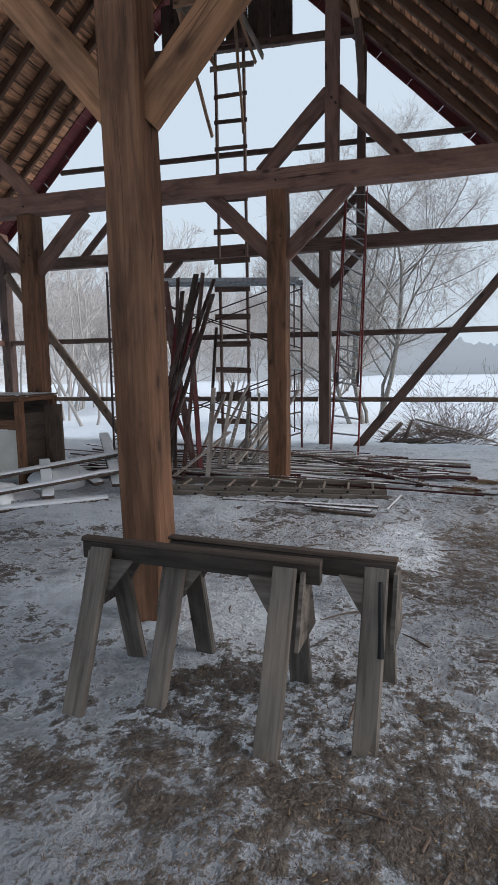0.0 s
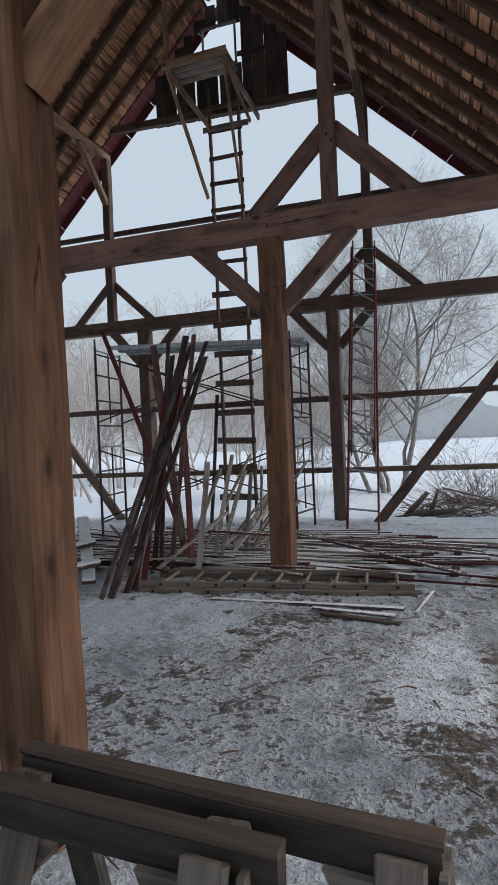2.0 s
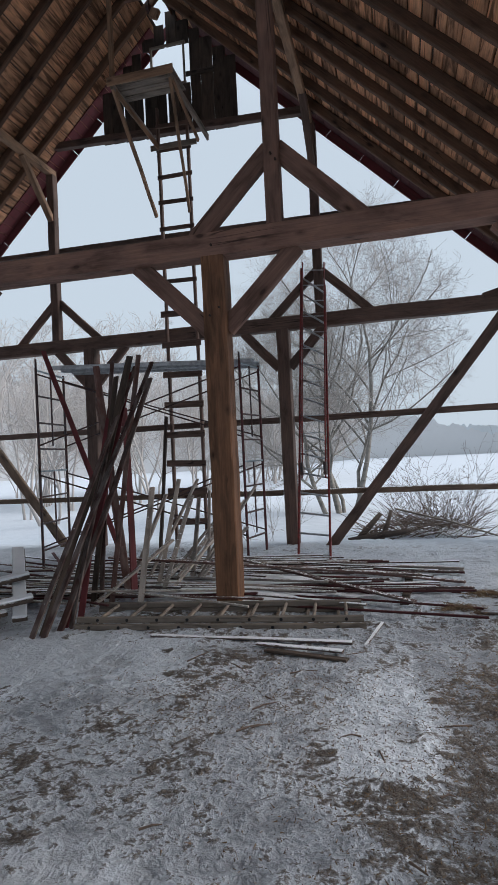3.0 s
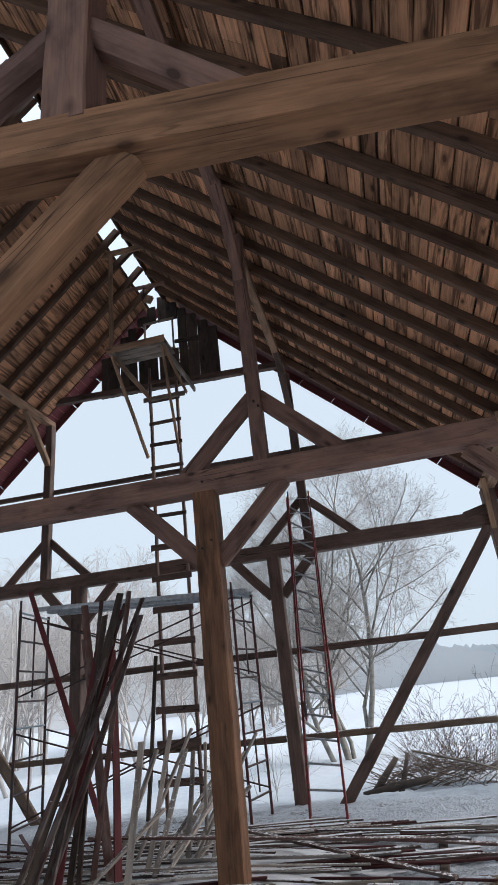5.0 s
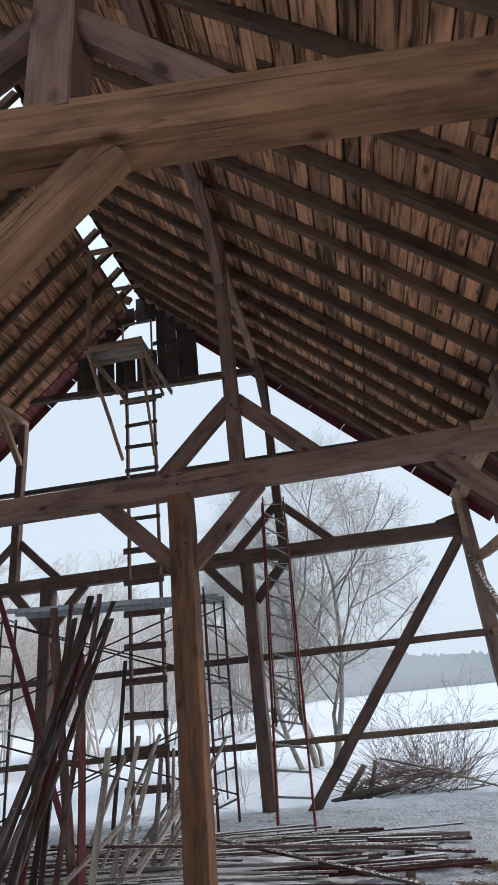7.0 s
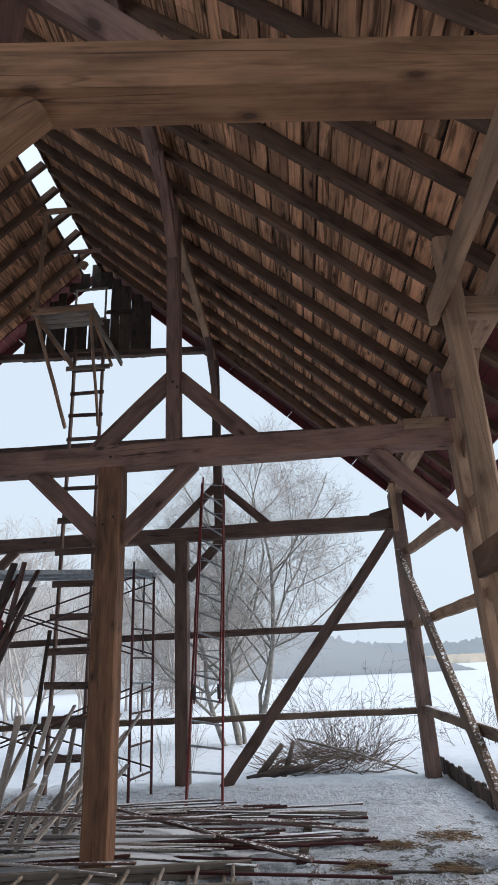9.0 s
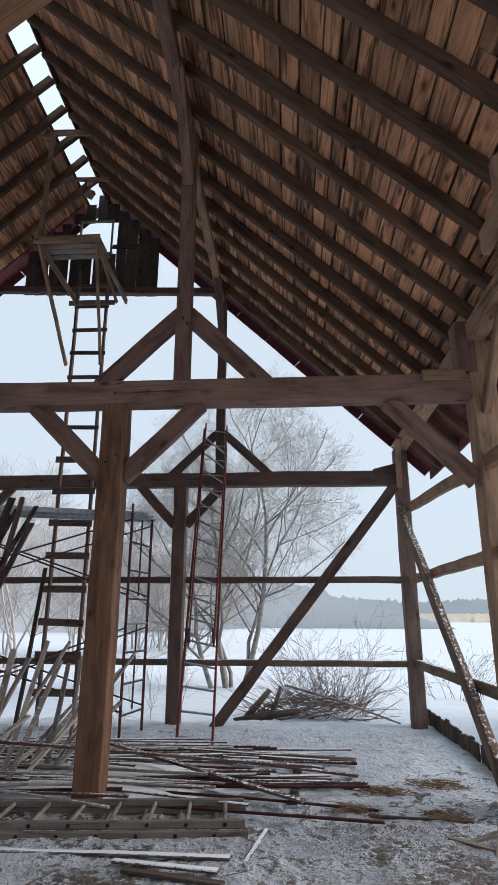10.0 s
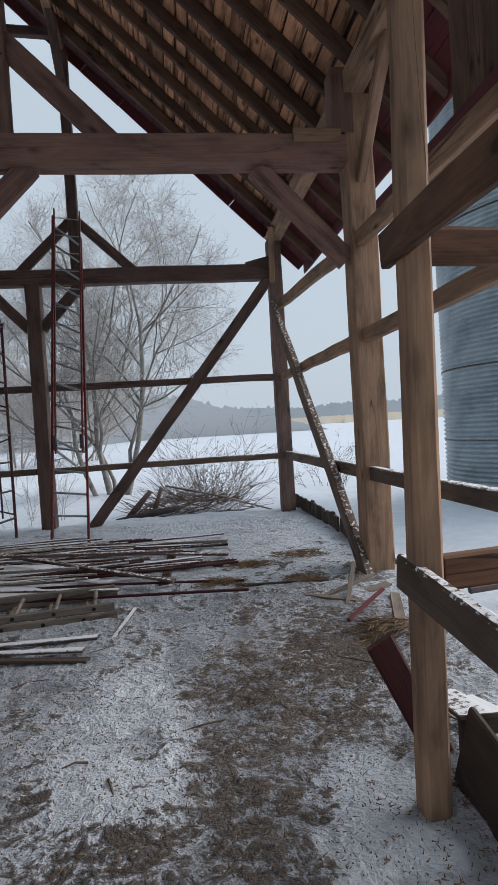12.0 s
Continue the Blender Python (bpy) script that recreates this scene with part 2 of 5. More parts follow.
def ground_material():
    m, n, l, b = base_mat("trampled_snow", 0.7)
    geo = n.new("ShaderNodeNewGeometry")
    pos = geo.outputs["Position"]
    sep = n.new("ShaderNodeSeparateXYZ")
    l.new(pos, sep.inputs[0])
    big = noise_tex(n, l, pos, 0.75, 4, 0.55, 1.4)
    mid = noise_tex(n, l, pos, 3.4, 5, 0.62, 0.7)
    fine = noise_tex(n, l, pos, 24.0, 5, 0.65, 0.0)
    lumps = noise_tex(n, l, pos, 10.0, 4, 0.62, 0.3)
    chips = noise_tex(n, l, pos, 60.0, 4, 0.7, 0.0)
    straw = n.new("ShaderNodeMapping")
    straw.inputs["Scale"].default_value = (45.0, 12.0, 20.0)
    straw.inputs["Rotation"].default_value = (0, 0, 0.7)
    l.new(pos, straw.inputs["Vector"])
    fibre = noise_tex(n, l, straw.outputs[0], 1.6, 4, 0.7, 0.6)

    def band(v, lo, hi):
        r = n.new("ShaderNodeMapRange")
        r.interpolation_type = "SMOOTHSTEP"
        r.inputs["From Min"].default_value, r.inputs["From Max"].default_value = lo, hi
        l.new(v, r.inputs["Value"])
        return r.outputs[0]

    def total(*terms):
        out = None
        for v, k in terms:
            t = maths(n, l, "MULTIPLY", v, k)
            out = t if out is None else maths(n, l, "ADD", out, t)
        return out

    # trodden and dirty under the roof, clean beyond it; the worn track runs beside the right wall
    inside = maths(n, l, "MULTIPLY", band(sep.outputs[1], 14.6, 12.8), band(sep.outputs[0], 5.0, 4.3))
    inside = maths(n, l, "MULTIPLY", inside, band(sep.outputs[0], -6.0, -1.0))
    track = maths(n, l, "MULTIPLY", band(sep.outputs[0], 1.5, 2.6), band(sep.outputs[0], 5.2, 3.6))
    track = maths(n, l, "MULTIPLY", track, band(sep.outputs[1], 12.5, 7.0))
    near = maths(n, l, "MULTIPLY", band(sep.outputs[1], 4.4, 3.5), band(sep.outputs[0], -1.5, 0.5))

    def spot(cx, cy, rx, ry, soft):
        dx = maths(n, l, "DIVIDE", maths(n, l, "SUBTRACT", sep.outputs[0], cx), rx)
        dy = maths(n, l, "DIVIDE", maths(n, l, "SUBTRACT", sep.outputs[1], cy), ry)
        d = maths(n, l, "SQRT", maths(n, l, "ADD", maths(n, l, "MULTIPLY", dx, dx), maths(n, l, "MULTIPLY", dy, dy)))
        d = maths(n, l, "ADD", d, maths(n, l, "MULTIPLY", maths(n, l, "SUBTRACT", mid, 0.5), 1.6))
        return band(d, 1.0 + soft, 1.0 - soft)

    # a worn muddy strip, an icy trodden patch and clean drifted snow by the inner post
    mud = maths(n, l, "MAXIMUM", spot(2.95, 6.9, 0.5, 1.5, 0.7), maths(n, l, "MAXIMUM", spot(1.36, 4.0, 0.16, 0.12, 0.4), spot(1.56, 3.75, 0.22, 0.14, 0.4)))
    mud = maths(n, l, "MAXIMUM", mud, maths(n, l, "MAXIMUM", spot(3.75, 8.1, 0.4, 0.8, 0.6), spot(0.9, 8.25, 0.55, 0.12, 0.5)))
    ring = spot(2.27, 7.15, 0.28, 0.8, 0.45)
    ice = maths(n, l, "MULTIPLY", ring, maths(n, l, "SUBTRACT", 1.0, maths(n, l, "MULTIPLY", spot(2.36, 7.1, 0.1, 0.22, 0.3), 0.8)))
    drift = maths(n, l, "MAXIMUM", spot(3.3, 5.9, 0.3, 0.75, 0.2), maths(n, l, "MAXIMUM", spot(-0.9, 8.0, 1.5, 0.75, 0.4), spot(0.8, 5.3, 0.9, 0.35, 0.5)))
    drift = maths(n, l, "MAXIMUM", drift, maths(n, l, "MULTIPLY", maths(n, l, "MAXIMUM", spot(-0.6, 11.4, 2.2, 1.8, 0.5), spot(2.6, 12.0, 2.2, 2.0, 0.5)), 0.75))
    clean = maths(n, l, "MAXIMUM", maths(n, l, "MULTIPLY", ice, 0.8), drift)
    # chaff and soil: patches broken up into single bits
    s = total((big, 0.19), (mid, 0.22), (lumps, 0.2), (fine, 0.2), (chips, 0.13), (fibre, 0.06), (track, 0.01), (near, 0.03), (mud, 0.024), (clean, -0.075))
    dirt = ramp(n, l, s, [(0.506, (0, 0, 0)), (0.52, (0.7, 0.7, 0.7)), (0.55, (1, 1, 1))])
    dirt = mixer(n, l, 1.0, dirt, inside, "MULTIPLY")
    grey = ramp(n, l, total((big, 0.3), (mid, 0.35), (lumps, 0.2), (fine, 0.15), (near, -0.035), (mud, -0.03), (clean, 0.07)), [(0.43, (0.25, 0.265, 0.292)), (0.48, (0.42, 0.45, 0.495)), (0.535, (0.66, 0.705, 0.77))])
    snow_c = ramp(n, l, mid, [(0.3, (0.44, 0.472, 0.516)), (0.6, (0.51, 0.543, 0.588))])
    c = mixer(n, l, maths(n, l, "MULTIPLY", inside, maths(n, l, "SUBTRACT", 0.92, maths(n, l, "MULTIPLY", clean, 0.4))), snow_c, grey)
    soil = ramp(n, l, total((chips, 0.35), (fibre, 0.4), (lumps, 0.25)), [(0.38, (0.03, 0.023, 0.019)), (0.48, (0.07, 0.056, 0.047)), (0.57, (0.14, 0.116, 0.098)), (0.68, (0.3, 0.275, 0.25))])
    c = mixer(n, l, dirt, c, soil)
    l.new(c, b.inputs["Base Color"])
    h = total((fine, 0.7), (chips, 0.35), (lumps, 1.7), (mid, 1.3))
    bump(n, l, b, maths(n, l, "MULTIPLY", h, maths(n, l, "ADD", inside, 0.1)), 0.75, 0.06)
    return m


GROUND = ground_material()


# ---- building blocks ----
def part(name, bm, material, parent=None, label="", m=None):
    """Links a bmesh as one mesh object, under parent if given, at the world pose m."""
    me = bpy.data.meshes.new(name)
    bm.to_mesh(me)
    bm.free()
    me.materials.append(material)
    return place(name, me, parent, label, m)


def world_of(ob):
    m = ob.matrix_basis.copy()
    while ob.parent:
        m = ob.parent.matrix_basis @ m
        ob = ob.parent
    return m


def place(name, me, parent=None, label="", m=None):
    ob = new(name, me)
    m = m or Matrix()
    if parent:
        ob.parent = parent
        m = world_of(parent).inverted() @ m
    ob.matrix_basis = m
    if label:
        tagged(ob, label)
    return ob


def thing(name, label, category, at=(0, 0, 0), group="", kind=""):
    ob = new(name)
    ob.matrix_basis = Matrix.Translation(at)
    ob.empty_display_size = 0.1
    return tagged(ob, label, category, group, kind)


def along(p0, p1, roll=0.0):
    """The pose whose x runs from p0 to p1, with z as near to up as can be."""
    p0, p1 = Vector(p0), Vector(p1)
    x = (p1 - p0).normalized()
    ref = Vector((0, 0, 1)) if abs(x.z) < 0.97 else Vector((0, -1, 0))
    y = ref.cross(x).normalized()
    z = x.cross(y)
    r = Matrix((x, y, z)).transposed().to_4x4()
    return Matrix.Translation(p0) @ r @ Matrix.Rotation(radians(roll), 4, "X")


def stick_bm(length, w, h, rough=0.004, bevel=0.012, cuts=0, seed=0, taper=1.0, bow=0.0):
    """A sawn or hewn timber along x from 0, centred on y and z, with chamfered arrises and slight unevenness."""
    rng = random.Random(seed)
    n = max(1, cuts)
    bv = min(bevel, w * 0.3, h * 0.3)
    bm = bmesh.new()
    rings = []
    for i in range(n + 1):
        t = i / n
        k = 1 + (taper - 1) * t
        dy, dz = rng.uniform(-rough, rough), rng.uniform(-rough, rough) + bow * math.sin(math.pi * t)
        a, c = w / 2 * k, h / 2 * k
        pts = [(-a + bv, -c), (a - bv, -c), (a, -c + bv), (a, c - bv), (a - bv, c), (-a + bv, c), (-a, c - bv), (-a, -c + bv)]
        rings.append([bm.verts.new((length * t, y + dy + rng.uniform(-rough, rough) * 0.5, z + dz + rng.uniform(-rough, rough) * 0.5)) for y, z in pts])
    for r0, r1 in zip(rings, rings[1:]):
        for j in range(8):
            bm.faces.new((r0[j], r0[(j + 1) % 8], r1[(j + 1) % 8], r1[j]))
    bm.faces.new(rings[0][::-1])
    bm.faces.new(rings[-1])
    bmesh.ops.recalc_face_normals(bm, faces=bm.faces)
    return bm


COUNT = [0]


def timber(name, p0, p1, w, h, mat, parent=None, label="", roll=0.0, rough=0.005, taper=1.0, bow=0.0, bevel=0.012):
    COUNT[0] += 1
    length = (Vector(p1) - Vector(p0)).length
    cuts = max(1, min(12, int(length / 0.4)))
    return part(name, stick_bm(length, w, h, rough, bevel, cuts, COUNT[0], taper, bow), mat, parent, label, along(p0, p1, roll))


def tube_bm(points, radii, sides=6, bm=None):
    bm = bm or bmesh.new()
    rings = []
    prev = None
    for i, p in enumerate(points):
        p = Vector(p)
        d = (Vector(points[min(i + 1, len(points) - 1)]) - Vector(points[max(i - 1, 0)])).normalized()
        ref = Vector((0, 0, 1)) if abs(d.z) < 0.9 else Vector((1, 0, 0))
        u = d.cross(ref).normalized()
        v = d.cross(u)
        r = radii[i] if isinstance(radii, (list, tuple)) else radii
        rings.append([bm.verts.new(p + (u * math.cos(2 * math.pi * k / sides) + v * math.sin(2 * math.pi * k / sides)) * r) for k in range(sides)])
    for r0, r1 in zip(rings, rings[1:]):
        for j in range(sides):
            bm.faces.new((r0[j], r0[(j + 1) % sides], r1[(j + 1) % sides], r1[j]))
    bm.faces.new(rings[0][::-1])
    bm.faces.new(rings[-1])
    bmesh.ops.recalc_face_normals(bm, faces=bm.faces)
    return bm


def smooth(ob):
    for p in ob.data.polygons:
        p.use_smooth = True
    return ob


# ---- ground ----
def ground_z(x, y):
    """Height of the ground: trodden and level under the roof, lower beyond it."""
    out = max(0.0, min(1.0, (y - 14.3) / 1.6), min(1.0, (x - 4.75) / 0.8))
    out = out * out * (3 - 2 * out)
    z = -0.55 * out
    left = max(0.0, min(1.0, (-x - 4.0) / 12.0)) * max(0.0, min(1.0, (y - 13.0) / 8.0))
    z -= 0.7 * left
    k = max(0.0, min(1.0, (7.4 - y) / 2.3))
    z += 0.1 * k * k * (3 - 2 * k)
    d = math.hypot(x - 1, y - 8)
    if d > 40:
        z += min(1.0, (d - 40) / 120) * 1.6
    amp = 0.03 if out < 0.5 else 0.07
    near = max(0.0, 1.0 - d / 60)
    z += (noise.noise(Vector((x * 0.9, y * 0.9, 3.1))) * amp + noise.noise(Vector((x * 3.1, y * 3.1, 7.7))) * amp * 0.55
          + (noise.noise(Vector((x * 5.3, y * 5.3, 1.7))) * 0.02 + abs(noise.noise(Vector((x * 7.5, y * 7.5, 4.7)))) * 0.045) * (1 - out)) * near
    return z


def build_ground():
    def axis(lo, hi, step, far):
        a = list(np.arange(lo, hi + 1e-6, step))
        s, v = step, hi
        while v < far:
            s = min(s * 1.25, 10.0) if abs(v) < 220 else s * 1.25
            v += s
            a.append(v)
        s, v, b = step, lo, []
        while v > -far:
            s = min(s * 1.25, 10.0) if abs(v) < 220 else s * 1.25
            v -= s
            b.append(v)
        return b[::-1] + a

    xs, ys = axis(-6.0, 5.5, 0.07, 900), axis(1.0, 14.5, 0.07, 900)
    verts = [(x, y, ground_z(x, y)) for y in ys for x in xs]
    w = len(xs)
    faces = [(j * w + i, j * w + i + 1, (j + 1) * w + i + 1, (j + 1) * w + i) for j in range(len(ys) - 1) for i in range(w - 1)]
    me = bpy.data.meshes.new("ground")
    me.from_pydata(verts, [], faces)
    me.materials.append(GROUND)
    ob = new("ground", me)
    smooth(ob)
    tagged(ob, "trampled dirty snow and straw under the roof, clean snow beyond", "ground", kind="structure")


build_ground()

# ---- the frame ----
RIDGE_X, RIDGE_Z, PITCH = -1.42, 10.27, 0.96
Y_C, Y_B = 13.955, 9.68
TIE_LO, TIE_HI = 3.885, 4.15
SL = math.hypot(1, PITCH)
EAVE, ROOF_Y0, ROOF_Y1 = 6.42, 0.9, 14.35


def roof_z(x):
    """Height of the rafters' undersides."""
    return RIDGE_Z - PITCH * abs(x - RIDGE_X)


def pegs(ob_parent, spots, y):
    for x, z in spots:
        part("peg", tube_bm([(x, y - 0.02, z), (x, y + 0.03, z)], 0.013, 8), DARK_WOOD_END, ob_parent)


DARK_WOOD_END = plain("dark_peg", (0.05, 0.035, 0.028), 0.8)

# middle bent
bent_b = thing("timber_bent", "middle barn bent of brown timber with knee braces, standing in snow", "timber frame", (0.535, Y_B + 0.13, 0), kind="structure")
yb = Y_B + 0.13
for x in (-3.28, 0.535):
    timber("post", (x, yb, -0.15), (x, yb, TIE_LO), 0.26, 0.26, TIMBER_WARM, bent_b, roll=90 if x > 0 else 0)
    for s in (-1, 1):
        timber("knee_brace", (x + s * 0.1, yb, 3.08), (x + s * 0.93, yb, TIE_LO + 0.02), 0.1, 0.2, TIMBER, bent_b)
    pegs(bent_b, [(x - 0.05, 3.22), (x + 0.06, 3.3), (x, 4.0)], Y_B)
timber("tie_beam", (-7.0, yb, 4.02), (4.36, yb, 4.02), 0.26, 0.265, TIMBER, bent_b, rough=0.008)
timber("tie_splice", (3.85, Y_B - 0.02, 4.12), (4.3, Y_B - 0.02, 4.12), 0.04, 0.12, TIMBER_PALE, bent_b)
timber("knee_brace", (4.34, yb, 3.0), (3.5, yb, 3.88), 0.1, 0.2, TIMBER, bent_b)
for x in (1.25, -4.1):
    timber("queen_post", (x, yb - 0.04, TIE_HI), (x, yb - 0.04, roof_z(x) - 0.2), 0.17, 0.165, TIMBER, bent_b)
    for s in (-1, 1):
        timber("queen_brace", (x + s * 0.93, yb, TIE_HI - 0.03), (x + s * 0.04, yb, TIE_HI + 0.86), 0.1, 0.2, TIMBER, bent_b)
    pegs(bent_b, [(x, 4.9), (x + 0.05, 4.83)], Y_B)
timber("purlin_brace", (1.25, yb - 0.1, 6.75), (1.25, yb - 1.0, 7.62), 0.13, 0.12, TIMBER, bent_b)
timber("purlin_brace", (-4.1, yb - 0.1, 6.6), (-4.1, yb - 1.0, 7.55), 0.13, 0.12, TIMBER, bent_b)

# near bent, a little askew to the others
A_X, A_Y, A_SKEW = 0.815, 5.15, 0.1


def near(x, z, dy=0.0):
    return (x, A_Y + A_SKEW * (x - A_X) + dy, z)


bent_a = thing("timber_bent", "near barn bent of warm brown timber, its post behind the sawhorses", "timber frame", near(A_X, 0), kind="structure")
timber("post", near(A_X + 0.015, -0.3), near(A_X - 0.03, 3.82), 0.24, 0.25, TIMBER_WARM, bent_a, bevel=0.018)
timber("post", near(-3.3, -0.4), near(-3.3, 3.82), 0.25, 0.25, TIMBER_WARM, bent_a)
timber("tie_beam", near(-7.0, 3.945), near(4.36, 3.965), 0.22, 0.25, TIE_TIMBER, bent_a, rough=0.01, bevel=0.02)
for x, s in ((A_X, 1), (A_X, -1), (-3.3, 1), (-3.3, -1)):
    timber("knee_brace", near(x + s * 0.06, 2.98), near(x + s * 0.8, 3.84), 0.13, 0.2, TIE_TIMBER, bent_a, bevel=0.025)
for x in (1.38, -4.2):
    timber("queen_post", near(x, 4.03), near(x, roof_z(x) - 0.2), 0.22, 0.22, TIMBER, bent_a)
    for s in (-1, 1):
        timber("queen_brace", near(x + s * 0.85, 4.0), near(x + s * 0.05, 4.76), 0.16, 0.17, TIMBER, bent_a, bevel=0.05)

# gable end
gable = thing("gable_wall", "open gable end of dark timber posts, girts and braces without siding", "barn wall", (0, Y_C, 0), kind="structure")
gy = Y_C + 0.1
for x, w, top in ((-7.15, 0.24, 4.6), (-3.4, 0.27, 3.92), (0.5, 0.27, 3.92), (4.43, 0.25, 4.55)):
    timber("post", (x, gy, -0.8), (x, gy, top), 0.22, w, GABLE_TIMBER, gable)
timber("tie_beam", (-7.1, gy, 4.03), (4.32, gy, 4.03), 0.2, 0.25, GABLE_TIMBER, gable, rough=0.008)
timber("tie_haunch", (3.95, gy - 0.02, 4.12), (4.33, gy - 0.02, 4.22), 0.18, 0.12, GABLE_TIMBER, gable)
for z, h in ((2.27, 0.11), (0.94, 0.1)):
    for x0, x1 in ((-7.03, -3.54), (-3.26, 0.36), (0.64, 4.3)):
        g = timber("girt", (x0, gy - 0.02, z), (x1, gy - 0.02, z), 0.09, h, SNOWY_TIMBER if z < 1 else GABLE_TIMBER, gable)
for x in (0.5, -3.4):
    for s in (-1, 1):
        timber("knee_brace", (x + s * 0.1, gy, 3.22), (x + s * 0.75, gy, 3.93), 0.08, 0.17, GABLE_TIMBER, gable)
for x in (1.2, -4.12):
    timber("queen_post", (x, gy - 0.04, 4.15), (x, gy - 0.04, roof_z(x) - 0.15), 0.16, 0.17, GABLE_TIMBER, gable)
    for s in (-1, 1):
        timber("queen_brace", (x + s * 0.9, gy, 4.12), (x + s * 0.05, gy, 4.93), 0.08, 0.15, GABLE_TIMBER, gable)
    timber("purlin_brace", (x, gy - 0.1, 6.75 if x > 0 else 6.6), (x, gy - 1.0, 7.6 if x > 0 else 7.5), 0.12, 0.11, TIMBER_PALE if x < 0 else GABLE_TIMBER, gable)
timber("corner_brace", (4.27, gy - 0.12, 3.85), (1.15, gy - 0.12, -0.08), 0.08, 0.18, GABLE_TIMBER, gable)
timber("corner_brace", (-7.0, gy - 0.12, 3.85), (-4.0, gy - 0.12, -0.08), 0.08, 0.18, SNOWY_TIMBER, gable)
timber("upper_rail", (-5.5, gy + 0.06, 6.02), (3.2, gy + 0.06, 5.92), 0.07, 0.1, GABLE_TIMBER, gable)
timber("collar_beam", (-4.25, gy - 0.08, 8.09), (1.35, gy - 0.08, 7.83), 0.12, 0.14, GABLE_TIMBER, gable)
# old siding left in the peak, with its light gaps and a hatch
xb, rng = -2.92, random.Random(4)
while xb < -0.3:
    w = rng.uniform(0.19, 0.26)
    xm = xb + w / 2
    top = roof_z(xm) + 0.08
    if -1.9 < xm < -1.1:
        if top > 9.75:
            timber("siding_board", (xm, gy + 0.02, 9.66), (xm, gy + 0.02, top), w, 0.025, DARK_BOARD, gable)
        timber("siding_board", (xm, gy + 0.02, 7.98 - 0.046 * (xm + 2.9)), (xm, gy + 0.02, 8.88), w, 0.025, DARK_BOARD, gable)
    else:
        timber("siding_board", (xm, gy + 0.02, 7.98 - 0.046 * (xm + 2.9)), (xm, gy + 0.02, top), w, 0.025, DARK_BOARD, gable)
    xb += w + rng.choice((0.001, 0.002, 0.002, 0.02, 0.035))
hatch = thing("hatch_frame", "pale wooden frame of an open hatch in the peak", "window frame", (-1.52, gy, 8.9), kind="structure")
for p0, p1 in (((-1.83, 8.88), (-1.83, 9.66)), ((-1.16, 8.88), (-1.16, 9.66)), ((-1.86, 9.66), (-1.13, 9.66)), ((-1.86, 8.88), (-1.13, 8.88))):
    timber("frame_bar", (p0[0], gy - 0.03, p0[1]), (p1[0], gy - 0.03, p1[1]), 0.04, 0.05, GREY_WOOD, hatch)
timber("batten", (-1.12, gy - 0.06, 9.0), (-0.55, gy - 0.06, 8.98), 0.03, 0.1, DARK_BOARD, gable)

# right side wall
wall = thing("side_wall", "open side wall of brown posts and girts with snow on them", "barn wall", (4.4, 9, 0), kind="structure")
timber("post", (4.485, Y_B + 0.13, -0.6), (4.485, Y_B + 0.13, 4.52), 0.26, 0.27, TIMBER_PALE, wall)
timber("post_head", (4.34, Y_B + 0.11, 4.16), (4.34, Y_B + 0.11, 4.75), 0.2, 0.24, TIMBER, wall)
timber("post", (4.45, 5.62, -0.6), (4.45, 5.62, 4.52), 0.26, 0.25, TIMBER, wall)
timber("plate", (4.45, ROOF_Y0, 4.62), (4.45, 14.2, 4.62), 0.2, 0.2, TIMBER_PALE, wall)
timber("plate_brace", (4.47, Y_B, 3.72), (4.47, Y_B - 0.85, 4.55), 0.09, 0.13, TIMBER_PALE, wall)
timber("plate_brace", (4.36, Y_C - 0.02, 3.85), (4.3, Y_C - 0.5, 4.6), 0.09, 0.12, TIMBER_PALE, wall)
for z, h in ((0.95, 0.13), (2.26, 0.13), (3.3, 0.15)):
    timber("girt", (4.45, ROOF_Y0, z - (0.0 if z < 3 else 0.25)), (4.45, Y_B, z - (0.0 if z < 3 else 0.12)), 0.09, h, SNOWY_TIMBER if z < 1 else TIMBER_PALE, wall)
    timber("girt", (4.45, Y_B + 0.26, z - (0.0 if z < 3 else 0.1)), (4.45, Y_C, z + (0.0 if z < 3 else 0.15)), 0.09, h, SNOWY_TIMBER if z < 1 else TIMBER_PALE, wall)
timber("diagonal_brace", (4.31, 13.75, 3.4), (4.33, 9.62, -0.08), 0.09, 0.19, SNOWY_TIMBER, wall, bow=0.03)
yy, rng = 10.05, random.Random(9)
while yy < 14.6:
    w = rng.uniform(0.14, 0.24)
    timber("low_board", (4.66, yy + w / 2, -0.9), (4.66 + rng.uniform(-0.01, 0.02), yy + w / 2, rng.uniform(0.19, 0.24)), 0.03, w, DARK_BOARD, wall)
    yy += w + rng.uniform(0.004, 0.015)
timber("sill", (4.72, 9.9, 0.0), (4.72, 14.7, 0.02), 0.07, 0.08, DARK_BOARD, wall)
wall_l = thing("side_wall", "far side wall of brown posts and girts, open to the woods", "barn wall", (-7.2, 9, 0), kind="structure")
for y in (4.5, Y_B + 0.13):
    timber("post", (-7.2, y, -0.6), (-7.2, y, 4.52), 0.26, 0.25, TIMBER, wall_l)
timber("plate", (-7.2, ROOF_Y0, 4.7), (-7.2, 14.2, 4.7), 0.2, 0.2, TIMBER, wall_l)
for z in (0.95, 2.26):
    timber("girt", (-7.2, ROOF_Y0, z), (-7.2, Y_C, z), 0.09, 0.13, TIMBER, wall_l)

